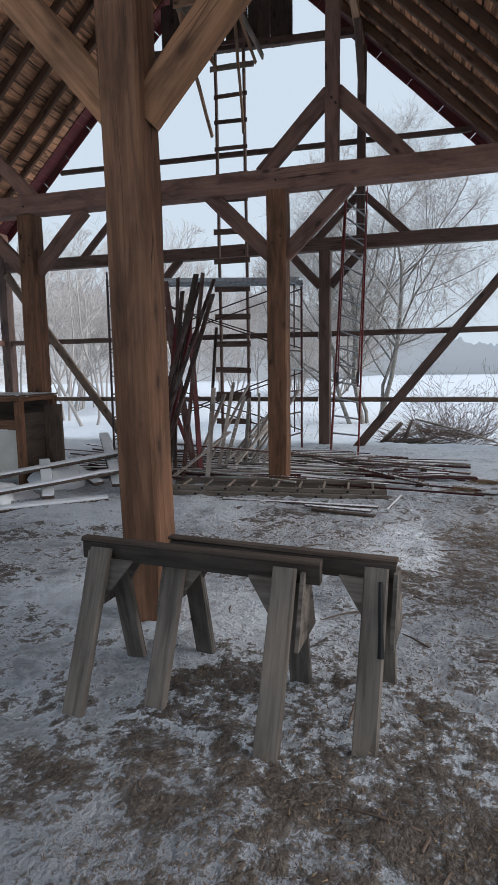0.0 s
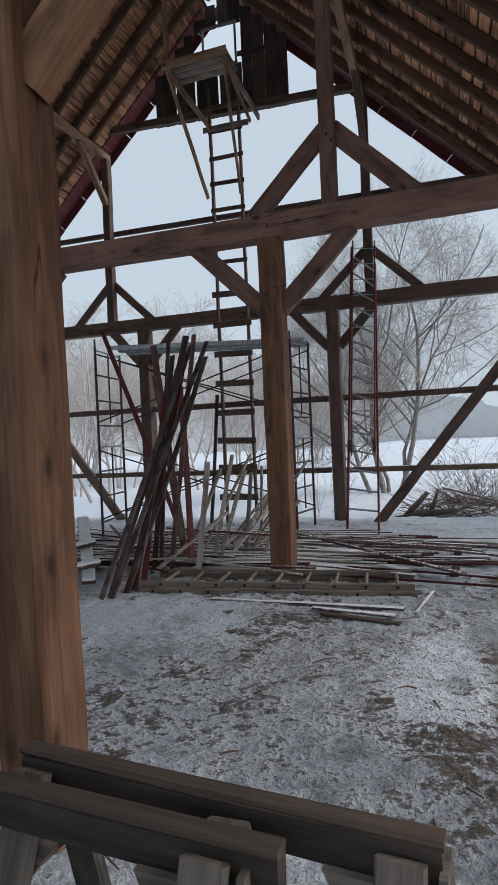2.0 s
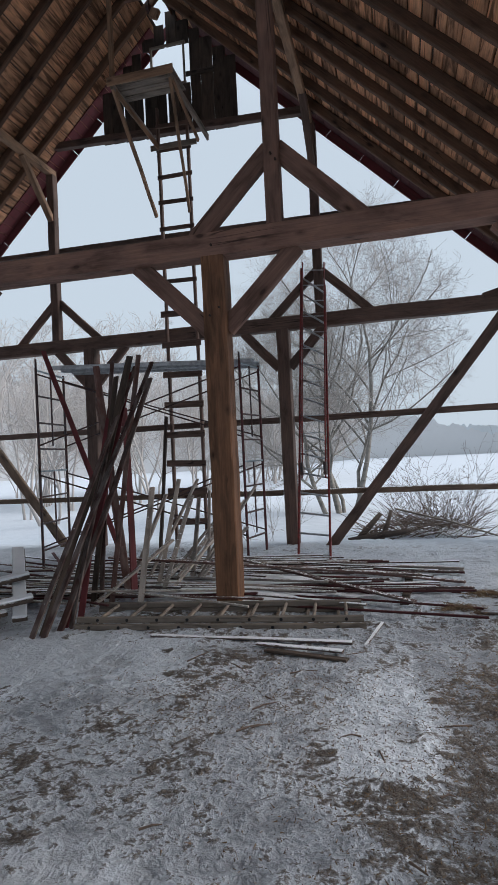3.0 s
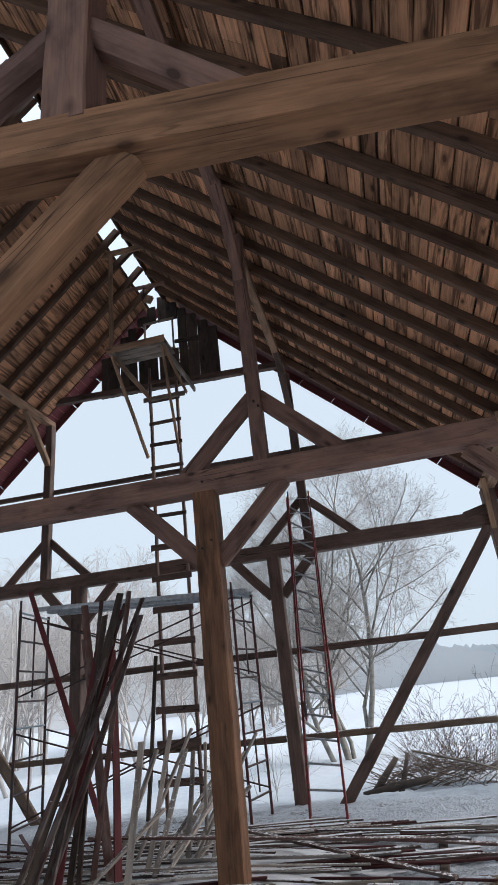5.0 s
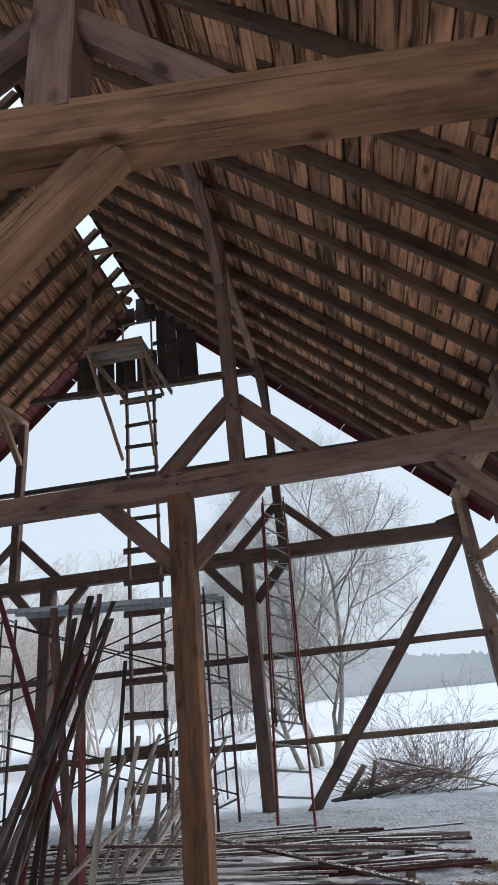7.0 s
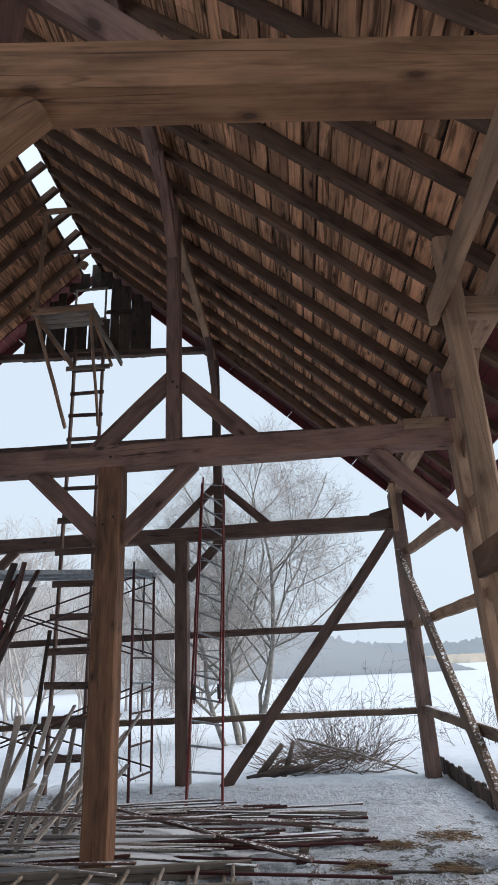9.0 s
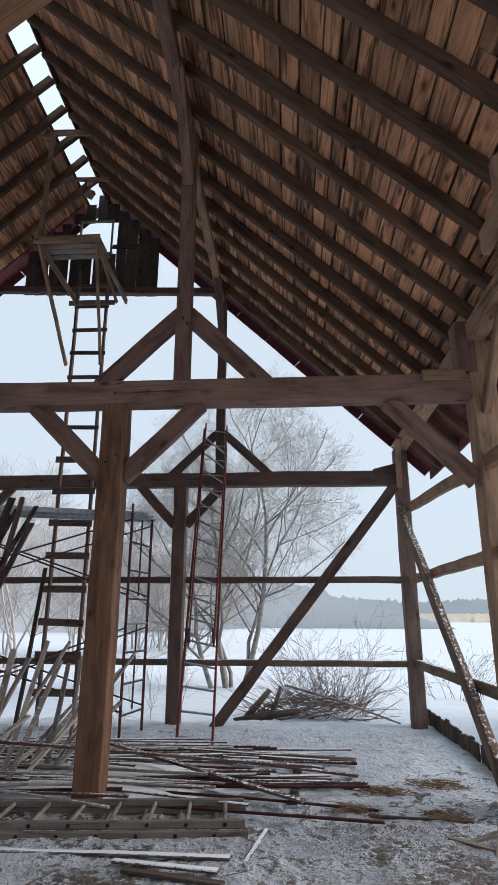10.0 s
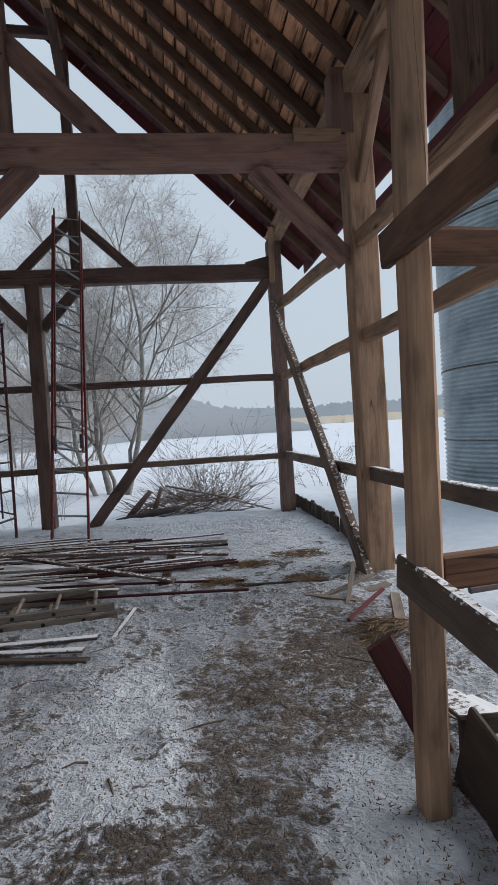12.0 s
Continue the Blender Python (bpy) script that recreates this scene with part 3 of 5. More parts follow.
# old siding left under the right eave
yy = 8.05
while yy > 2.0:
    w = rng.choice((0.2, 0.24, 0.28))
    timber("siding_board", (4.57, yy - w / 2, 3.3 + rng.uniform(-0.03, 0.03)), (4.57, yy - w / 2, 4.5), 0.022, w, RAFTER, wall)
    yy -= w + rng.choice((0.006, 0.014, 0.03))
timber("red_batten", (4.525, 1.5, 3.27), (4.525, 9.4, 3.36), 0.03, 0.13, RED_BOARD, wall)

# roof
roof = thing("roof", "steep barn roof of dark rafters under brown weathered boards", "roof", (RIDGE_X, 8, RIDGE_Z), kind="structure")


def mesh_of(bm, name, mat):
    me = bpy.data.meshes.new(name)
    bm.to_mesh(me)
    bm.free()
    me.materials.append(mat)
    return me


rafter_data = [mesh_of(stick_bm(EAVE * SL, 0.085, 0.155, 0.008, 0.016, 12, 500 + i, bow=0.02 * (i % 3 - 1)), "rafter", RAFTER) for i in range(5)]
yr = 12.45 - 0.585 * 19
k = 0
while yr < 14.0:
    for s in (-1, 1):
        a = 0.03 if s < 0 else 0.07
        y = min(yr, 13.98)
        p0 = Vector((RIDGE_X + s * a, y + 0.045 * s, RIDGE_Z + 0.1 - PITCH * a))
        p1 = p0 + Vector((s * EAVE, 0, -PITCH * EAVE))
        place("rafter", rafter_data[(k * 2 + (s > 0)) % 5], roof, "", along(p0, p1))
    k += 1
    yr += 0.585
for x in (1.2, -4.1):
    zp = roof_z(x) - 0.13
    timber("purlin", (x, ROOF_Y0, zp), (x, Y_B + 0.1, zp), 0.16, 0.17, TIMBER, roof)
    timber("purlin", (x - 0.02, Y_B - 0.2, zp - 0.02), (x - 0.02, 14.1, zp + 0.02), 0.13, 0.14, TIMBER_PALE, roof)
timber("ridge_strut", (-2.0, 12.05, 10.05), (-0.95, 12.05, 10.0), 0.05, 0.13, TIMBER_PALE, roof)
timber("ridge_strut", (-1.9, 13.0, 9.85), (-0.95, 13.0, 9.82), 0.05, 0.09, TIMBER, roof)

# red trim on the gable verge and the eaves
for s in (-1, 1):
    for i in range(11):
        a, b = i * EAVE / 11, (i + 1) * EAVE / 11 - 0.008
        timber("verge_board", (RIDGE_X + s * a, ROOF_Y1 + 0.02, RIDGE_Z + 0.1 - PITCH * a), (RIDGE_X + s * b, ROOF_Y1 + 0.02, RIDGE_Z + 0.1 - PITCH * b), 0.025, 0.2, RED_BOARD, roof)
    xe = RIDGE_X + s * (EAVE + 0.02)
    for i in range(4):
        y0 = ROOF_Y0 + i * (ROOF_Y1 - ROOF_Y0) / 4
        timber("eave_board", (xe, y0, RIDGE_Z + 0.06 - PITCH * EAVE), (xe, y0 + (ROOF_Y1 - ROOF_Y0) / 4 - 0.01, RIDGE_Z + 0.06 - PITCH * EAVE), 0.03, 0.2, RED_BOARD, roof)
    p0 = Vector((RIDGE_X + s * 6.0, 0, RIDGE_Z + 0.19 - PITCH * 6.0))
    for j in range(3):
        q = p0 + Vector((s, 0, -PITCH)) * (0.08 + j * 0.15)
        for i in range(4):
            y0 = ROOF_Y0 + i * (ROOF_Y1 - ROOF_Y0) / 4
            m = along((q.x, y0, q.z - 0.02), (q.x, y0 + 1, q.z - 0.02)) @ Matrix.Rotation(s * math.atan(PITCH), 4, "X")
            part("soffit_board", stick_bm((ROOF_Y1 - ROOF_Y0) / 4 - 0.01, 0.2, 0.018, 0.002, 0.004, 1, 900 + i + j * 7), MAROON if i < 2 else RED_BOARD, roof, "", m)
# short red boards under the overhang beyond the last rafters
short_data = [mesh_of(stick_bm(0.19, 0.36, 0.018, 0.002, 0.004, 1, 950), "overhang_board", mat) for mat in (RED_BOARD, MAROON)]
for s in (-1, 1):
    for i in range(40):
        a = 0.4 + i * 0.2 / SL
        if a > EAVE - 0.15:
            break
        p = Vector((RIDGE_X + s * a, 14.16, RIDGE_Z + 0.17 - PITCH * a))
        place("overhang_board", short_data[s > 0], roof, "", along(p, p + Vector((s, 0, -PITCH))))
for i in range(4):
    y0 = ROOF_Y0 + i * (ROOF_Y1 - ROOF_Y0) / 4
    timber("ridge_board", (RIDGE_X + 0.035, y0, RIDGE_Z + 0.1), (RIDGE_X + 0.035, y0 + (ROOF_Y1 - ROOF_Y0) / 4 - 0.004, RIDGE_Z + 0.1), 0.028, 0.22, RAFTER, roof)
# outer covering
for s in (-1, 1):
    gap = 0.03 if s > 0 else 0.33
    p0 = Vector((RIDGE_X + s * gap, (ROOF_Y0 + ROOF_Y1) / 2, RIDGE_Z + 0.235 - PITCH * gap))
    p1 = Vector((RIDGE_X + s * EAVE, (ROOF_Y0 + ROOF_Y1) / 2, RIDGE_Z + 0.235 - PITCH * EAVE))
    part("roof_covering", stick_bm((p1 - p0).length, ROOF_Y1 - ROOF_Y0, 0.025), DARK_BOARD, roof, "", along(p0, p1))
# ---- things under the roof ----
def sawhorse(label, cx, cy, turn, length, h, inset_l, inset_r):
    t = thing("sawhorse", label, "sawhorse", (cx, cy, 0), "sawhorses by the post")
    rot = Matrix.Translation((cx, cy, 0)) @ Matrix.Rotation(radians(turn), 4, "Z")

    def w(x, y, z):
        return rot @ Vector((x, y, z))

    half = length / 2
    timber("top_rail", w(-half, 0, h - 0.04), w(half, 0, h - 0.04), 0.05, 0.085, SAW_TOP, t, bevel=0.006)
    timber("top_plank", w(-half - 0.004, 0.0, h + 0.012), w(half + 0.004, 0.0, h + 0.012), 0.056, 0.02, DARK_BOARD, t, bevel=0.006)
    for sx in (-1, 1):
        x = sx * (half - (inset_l if sx < 0 else inset_r))
        for sy in (-1, 1):
            timber("leg", w(x, sy * 0.29 - 0.06, 0.03), w(x, sy * 0.05, h - 0.01), 0.1, 0.038, SAW_LEG, t, bevel=0.006)
        bm = bmesh.new()
        pts = [(-0.05, h - 0.03), (0.05, h - 0.03), (0.15, h - 0.33), (-0.15, h - 0.33)]
        a = [bm.verts.new((x + sx * 0.065, y, z)) for y, z in pts]
        b = [bm.verts.new((x + sx * 0.082, y, z)) for y, z in pts]
        for i in range(4):
            bm.faces.new((a[i], a[(i + 1) % 4], b[(i + 1) % 4], b[i]))
        bm.faces.new(a[::-1])
        bm.faces.new(b)
        bmesh.ops.recalc_face_normals(bm, faces=bm.faces)
        part("gusset", bm, SAW_LEG, t, "", rot)
        for sy in (-1, 1):
            # triangular plates that stiffen leg and rail
            bm = bmesh.new()
            tri = [(x - sx * 0.035, h - 0.06), (x - sx * 0.165, h - 0.06), (x - sx * 0.025, h - 0.25)]
            a = [bm.verts.new((q, sy * (0.045 + (h - z) * 0.295), z)) for q, z in tri]
            b = [bm.verts.new((q, sy * (0.027 + (h - z) * 0.295), z)) for q, z in tri]
            for i in range(3):
                bm.faces.new((a[i], a[(i + 1) % 3], b[(i + 1) % 3], b[i]))
            bm.faces.new(a[::-1])
            bm.faces.new(b)
            bmesh.ops.recalc_face_normals(bm, faces=bm.faces)
            part("corner_plate", bm, SAW_LEG, t, "", rot)
    return t


sawhorse("grey weathered wooden sawhorse standing on trampled snow", 1.405, 4.425, -3.9, 1.17, 0.78, 0.13, 0.14)
sh2 = sawhorse("grey weathered sawhorse with a dark strap on its leg, behind another", 1.757, 4.54, -5.2, 1.08, 0.775, 0.07, 0.07)
tie_bm = tube_bm([(2.235, 4.405, 0.72), (2.239, 4.365, 0.62), (2.243, 4.33, 0.53), (2.246, 4.3, 0.44)], [0.01, 0.012, 0.012, 0.016], 6)
part("strap", tie_bm, BLACK, sh2, "black rubber strap")


def rung_ladder(t, l0, l1, r0, r1, rung_n, rail, rung, w, d, first=0.12, rung_r=0.016, step_flat=False):
    l0, l1, r0, r1 = (Vector(v) for v in (l0, l1, r0, r1))
    timber("rail", l0, l1, w, d, rail, t, rough=0.001, bevel=0.004)
    timber("rail", r0, r1, w, d, rail, t, rough=0.001, bevel=0.004)
    for i in range(rung_n):
        k = (first + i) / (rung_n - 1 + 2 * first)
        a, b = l0.lerp(l1, k), r0.lerp(r1, k)
        if step_flat:
            timber("rung", a, b, 0.03, 0.03, rung, t, rough=0.001, bevel=0.006)
        else:
            part("rung", tube_bm([a, b], rung_r, 8), rung, t)


# two-section ladder lying in the snow
lad = thing("extension_ladder", "grey wooden extension ladder lying flat in the snow", "ladder", (0.6, 8.8, 0))
ang = math.atan2(0.28, 2.88)
ux, uy = Vector((math.cos(ang), math.sin(ang), 0)), Vector((-math.sin(ang), math.cos(ang), 0))
L0 = Vector((-0.8, 8.78, 0.0))
for lift, off, length, inset in ((0.03, 0.0, 2.86, 0.0), (0.095, 0.02, 2.82, 0.03)):
    for side in (inset, 0.62 - inset):
        p = L0 + ux * off + uy * side + Vector((0, 0, lift))
        timber("rail", p, p + ux * length, 0.036, 0.062, GREY_WOOD, lad, rough=0.002, bevel=0.008)
    for i in range(9):
        p = L0 + ux * (off + 0.16 + i * 0.305 + (0.06 if inset else 0)) + Vector((0, 0, lift))
        part("rung", tube_bm([p + uy * (inset - 0.02), p + uy * (0.63 - inset)], 0.017, 8), GREY_WOOD, lad)
        part("rung_end", tube_bm([p + uy * (inset - 0.024), p + uy * (inset - 0.016)], 0.016, 10), BLACK, lad)

# red ladder against the gable
red = thing("red_ladder", "red extension ladder with metal rungs leaning on the gable", "ladder", (1.13, 12.15, 0))
rung_ladder(red, (0.86, 12.4, -0.05), (0.94, 13.74, 4.9), (1.36, 12.3, -0.05), (1.34, 13.72, 4.55), 16, STEEL_RED, ALU, 0.03, 0.07, 0.5)
rung_ladder(red, (0.93, 12.72, 1.25), (0.97, 13.7, 5.0), (1.31, 12.65, 1.25), (1.35, 13.7, 4.95), 13, STEEL_RED, ALU, 0.02, 0.05, 0.5, rung_r=0.008)
for x, y in ((0.94, 12.72), (1.31, 12.66)):
    timber("latch", (x, y - 0.05, 1.3), (x, y - 0.03, 1.5), 0.05, 0.05, STEEL_DARK, red)

# home-made ladder up to the platform
wl_ = thing("fixed_ladder", "tall home-made ladder of dark boards nailed to the gable", "ladder", (-1.6, 13.7, 0))
timber("rail", (-1.61, 13.68, -0.3), (-1.66, 13.78, 8.3), 0.09, 0.05, GABLE_TIMBER, wl_, roll=90)
timber("rail", (-1.02, 13.68, -0.3), (-1.08, 13.78, 8.3), 0.09, 0.05, GABLE_TIMBER, wl_, roll=90)
for i, z in enumerate((0.5, 1.05, 1.55, 2.1, 2.65, 3.2, 3.78, 4.35, 4.95, 5.45, 5.95, 6.45, 6.95, 7.45, 7.9)):
    o = 0.1 if z < 4.5 else 0.05
    timber("step_board", (-1.63 - o, 13.63 + z * 0.012, z + (i % 3) * 0.012), (-1.03 + o * 0.6, 13.63 + z * 0.012, z), 0.03, 0.115 if z < 4.5 else 0.08, GABLE_TIMBER, wl_)
timber("prop", (-1.93, 13.6, -0.25), (-1.71, 13.66, 2.45), 0.05, 0.08, DARK_BOARD, wl_)

plat = thing("high_platform", "small grey plank platform on slanting struts high in the peak", "platform", (-1.45, 12.5, 8))
for i in range(4):
    timber("plank", (-1.74, 12.02 + i * 0.16, 7.745), (-0.66, 12.02 + i * 0.16, 7.745), 0.15, 0.035, GREY_WOOD, plat)
timber("edge_board", (-1.76, 11.94, 7.7), (-0.64, 11.94, 7.7), 0.03, 0.14, TIMBER_PALE, plat)
for x in (-1.7, -0.72):
    timber("joist", (x, 11.98, 7.66), (x, 13.9, 7.65), 0.05, 0.12, GREY_WOOD, plat)
    timber("strut", (x, 12.02, 7.65), (-1.72 if x < -1.5 else -1.06, 13.66, 6.2), 0.05, 0.09, TIMBER_PALE, plat)
    timber("strut", (x, 12.05, 7.65), (x + (0.35 if x < -1.5 else 0.1), 13.0, 7.1), 0.03, 0.09, TIMBER_PALE, plat)
timber("cross_board", (-1.5, 13.0, 7.12), (-0.65, 13.0, 7.1), 0.03, 0.1, GREY_WOOD, plat)
timber("upright", (-1.68, 11.98, 7.76), (-1.68, 11.98, 9.95), 0.08, 0.06, TIMBER_PALE, plat)

# hay trolley hanging under the ridge
trolley = thing("hay_trolley", "rusty hay trolley hanging under the ridge", "pulley", (-1.42, 13.0, 9.6))
part("hook_bar", tube_bm([(-1.42, 13.0, 9.85), (-1.42, 13.0, 9.6)], 0.02, 8), STEEL_DARK, trolley)
bm = bmesh.new()
bmesh.ops.create_cone(bm, cap_ends=True, segments=16, radius1=0.09, radius2=0.09, depth=0.05, matrix=Matrix.Translation((-1.42, 13.0, 9.6)) @ Matrix.Rotation(radians(90), 4, "Y"))
part("wheel", bm, STEEL_DARK, trolley)
timber("block", (-1.35, 13.0, 9.42), (-1.28, 13.0, 9.55), 0.1, 0.16, TIMBER_PALE, trolley)

# scaffold
scaf = thing("scaffold_tower", "two-storey steel tube scaffold with cross braces on the snow", "scaffold", (-1.75, 12.5, 0))
FL, BL, FR, BR = (-3.12, 11.74), (-3.24, 12.72), (-0.02, 12.75), (0.12, 13.5)
for (f, b) in ((FL, BL), (FR, BR)):
    mid = (f[0] * 0.5 + b[0] * 0.5, f[1] * 0.5 + b[1] * 0.5)
    for lift in (0.0, 1.62):
        for p in (f, b):
            part("upright", tube_bm([(p[0], p[1], lift - 0.1), (p[0], p[1], lift + 1.6)], 0.022, 8), SCAFFOLD_RED if f is FR else STEEL_DARK, scaf)
        for z in (0.3, 0.72, 1.15, 1.56):
            part("crossbar", tube_bm([(f[0], f[1], lift + z), (b[0], b[1], lift + z)], 0.016, 6), STEEL_DARK if z < 1.5 else GALV, scaf)
        part("inner_upright", tube_bm([(mid[0], mid[1], lift + 0.35), (mid[0], mid[1], lift + 1.56)], 0.014, 6), STEEL_DARK, scaf)
    part("top_pin", tube_bm([(f[0], f[1], 3.2), (f[0], f[1], 3.36)], 0.017, 6), STEEL_DARK, scaf)
for lift in (0.0, 1.62):
    for a, b in ((FL, FR), (BL, BR)):
        for z0, z1 in ((0.35, 1.5), (1.5, 0.35)):
            part("cross_brace", tube_bm([(a[0], a[1], lift + z0), (b[0], b[1], lift + z1)], 0.014, 6), STEEL_DARK, scaf)
for p in (FL, BL, FR, BR):
    part("base_plate", stick_bm(0.15, 0.15, 0.012, 0), STEEL_DARK, scaf, "", Matrix.Translation((p[0] - 0.075, p[1], -0.02)))
for dy in (0.15, 0.5):
    pick = thing("scaffold_plank", "long aluminium scaffold plank across the top of the scaffold", "plank", (-1.7, 12.6 + dy, 3.2), "scaffold planks")
    a, b = Vector((-2.95, 11.9 + dy, 3.25)), Vector((0.15, 12.9 + dy, 3.25))
    timber("deck", a, b, 0.3, 0.02, ALU, pick, rough=0.001)
    for s in (-1, 1):
        off = Vector((0, s * 0.15, -0.03))
        timber("side_rail", a + off, b + off, 0.02, 0.07, ALU, pick, rough=0.001)

# bundle of long strips leaning on the scaffold
rng = random.Random(21)
STRIPS = ((-1.0, 8.15, -1.0, 10.9, 2.95), (-0.9, 8.2, -0.8, 11.0, 3.0), (-0.85, 8.5, -1.05, 10.8, 2.85), (-0.98, 9.3, -1.35, 11.0, 2.85), (-0.8, 9.4, -0.95, 10.9, 3.1),
          (-0.76, 9.8, -1.6, 10.9, 3.0), (-0.82, 10.1, -2.75, 11.4, 3.4), (-0.95, 8.25, -1.2, 11.1, 2.75), (-0.88, 8.45, -0.75, 10.8, 2.75), (-0.9, 9.35, -1.5, 11.2, 3.1),
          (-0.6, 9.6, -1.25, 11.0, 2.4), (-1.05, 8.9, -0.98, 10.7, 3.05), (-0.78, 8.5, -1.1, 10.6, 2.6), (-0.7, 9.7, -1.75, 11.2, 2.6), (-0.9, 8.9, -1.45, 11.1, 2.7))
for i, (x0, y0, x1, y1, z1) in enumerate(STRIPS):
    mat = (STRIP, STRIP, RED_BOARD, DARK_BOARD)[i % 4]
    ob = timber("wood_strip", (x0 - 0.08, y0 + 0.3, -0.03), (x1, y1, z1), rng.uniform(0.05, 0.1), rng.uniform(0.02, 0.03), mat, None, bow=rng.uniform(-0.09, 0.03), roll=rng.uniform(-40, 40), rough=0.004, bevel=0.004)
    tagged(ob, "long dark reddish wood strip leaning against the scaffold", "wood strip", "strips leaning on the scaffold")

# heap of salvaged boards
pile = thing("lumber_pile", "snow-dusted heap of old thin boards lying on the ground", "lumber pile", (0.5, 10.5, 0))
rng = random.Random(33)
for i in range(96):
    lay = i / 96
    x = rng.uniform(-2.6, 2.2)
    y = rng.uniform(9.5, 11.9)
    length = rng.uniform(2.0, 4.1)
    a = rng.gauss(-0.06, 0.13)
    if y > 10.8 and x < -0.3:
        a = rng.gauss(0.0, 0.4)
    z = 0.02 + lay * 0.16 * max(0.15, 1 - abs(x + 0.4) / 3.2) + rng.uniform(0, 0.02)
    dx, dy = math.cos(a) * length / 2, math.sin(a) * length / 2
    if x + dx > 3.15:
        x = 3.15 - dx
    lowy = min(y - abs(dy), y + abs(dy))
    if lowy < 9.25:
        y += 9.25 - lowy
    if -0.6 < x < 1.5 and y < 10.02:
        y = 10.05 + rng.uniform(0, 0.2) + abs(dy)
    timber("board", (x - dx, y - dy, z), (x + dx, y + dy, z + rng.uniform(-0.02, 0.05)), rng.uniform(0.025, 0.06), rng.uniform(0.016, 0.026), (PILE_BOARD, PILE_BOARD, PILE_BOARD, STRIP, MAROON, PALE_STICK)[rng.randrange(6)], pile, rough=0.003, bevel=0.004, bow=rng.uniform(-0.01, 0.03))
# pale sticks propped up on the heap behind the middle post
for i in range(16):
    x = -0.15 + rng.uniform(-0.55, 0.35)
    timber("board", (x + rng.uniform(-0.5, 0.1), 10.4 + rng.uniform(-0.3, 0.5), 0.1), (x + rng.uniform(-0.15, 0.45), 11.6 + rng.uniform(-0.4, 0.3), rng.uniform(0.6, 1.45)), rng.uniform(0.035, 0.065), 0.025, PALE_STICK, pile, rough=0.004, bevel=0.004, roll=rng.uniform(-30, 30))
for p0, p1 in (((-1.0, 9.5, 0.05), (-0.45, 10.6, 0.62)), ((-0.45, 9.55, 0.03), (-0.7, 10.6, 1.3)), ((-0.9, 10.2, 0.05), (-0.55, 10.7, 1.2)), ((-1.2, 10.3, 0.45), (2.6, 10.4, 0.22)), ((0.3, 11.0, 0.3), (2.5, 9.75, 0.08)), ((1.1, 11.4, 0.1), (3.1, 10.8, 0.06))):
    timber("board", p0, p1, 0.07, 0.025, PALE_STICK if p1[2] > 0.5 else STRIP, pile, rough=0.004, bevel=0.004)
for x in (-2.2, -0.3, 1.2, 2.4):
    timber("bearer", (x, 9.9 if not -0.6 < x < 1.5 else 10.1, 0.0), (x + 0.1, 11.7, 0.0), 0.09, 0.08, DARK_BOARD, pile)

# planks lying before the ladder
for p0, p1, w, mat in (((0.1, 8.62, 0.025), (1.95, 8.6, 0.03), 0.06, PILE_BOARD), ((1.25, 8.36, 0.025), (1.95, 8.14, 0.04), 0.07, DARK_BOARD), ((1.15, 8.45, 0.04), (1.9, 8.3, 0.05), 0.06, PILE_BOARD), ((2.05, 8.55, 0.0), (2.2, 9.0, 0.08), 0.03, PILE_BOARD)):
    tagged(timber("loose_plank", p0, p1, w, 0.02, mat, None, bevel=0.004), "weathered loose plank lying half in the snow", "plank", "loose planks on the ground")

# crate at the foot of the far post, and snowy planks before it
crate = thing("storage_crate", "brown wooden crate with a pale panel and snow on it", "crate", (-3.7, 9.1, 0))
for x in (-4.9, -2.85):
    for y in (8.75, 9.5):
        timber("corner_post", (x, y, -0.05), (x, y, 1.22), 0.1, 0.1, TIMBER_WARM, crate)
timber("top_rail", (-4.95, 8.72, 1.22), (-2.8, 8.72, 1.22), 0.08, 0.06, TIMBER_WARM, crate)
timber("top_rail", (-2.84, 8.7, 1.22), (-2.84, 9.55, 1.22), 0.08, 0.06, TIMBER_WARM, crate)
timber("mid_rail", (-4.85, 8.73, 0.88), (-2.9, 8.73, 0.88), 0.05, 0.14, TIMBER_WARM, crate)
timber("back_board", (-4.85, 9.5, 1.03), (-2.9, 9.5, 1.03), 0.03, 0.32, DARK_BOARD, crate)
timber("panel", (-4.85, 8.74, 0.47), (-2.9, 8.74, 0.47), 0.02, 0.66, PLASTER, crate, rough=0.001)
timber("side_board", (-2.83, 8.78, 0.55), (-2.83, 9.5, 0.55), 0.025, 0.95, DARK_BOARD, crate)
timber("lid", (-4.9, 9.15, 1.27), (-2.8, 9.15, 1.27), 0.85, 0.025, SNOWY_TIMBER, crate)


def snow_heap(label, x, y, z, rx, ry, rz, seed):
    bm = bmesh.new()
    bmesh.ops.create_icosphere(bm, subdivisions=4, radius=1.0)
    for v in bm.verts:
        n_ = noise.noise(v.co * 1.7 + Vector((seed, 0, 0))) * 0.3 + noise.noise(v.co * 5 + Vector((0, seed, 0))) * 0.08
        v.co = Vector((v.co.x * rx, v.co.y * ry, max(v.co.z, -0.25) * rz)) * (1 + n_)
    ob = smooth(part("snow_lump", bm, SNOW_MAT, None, "", Matrix.Translation((x, y, z))))
    return tagged(ob, label, "snow")


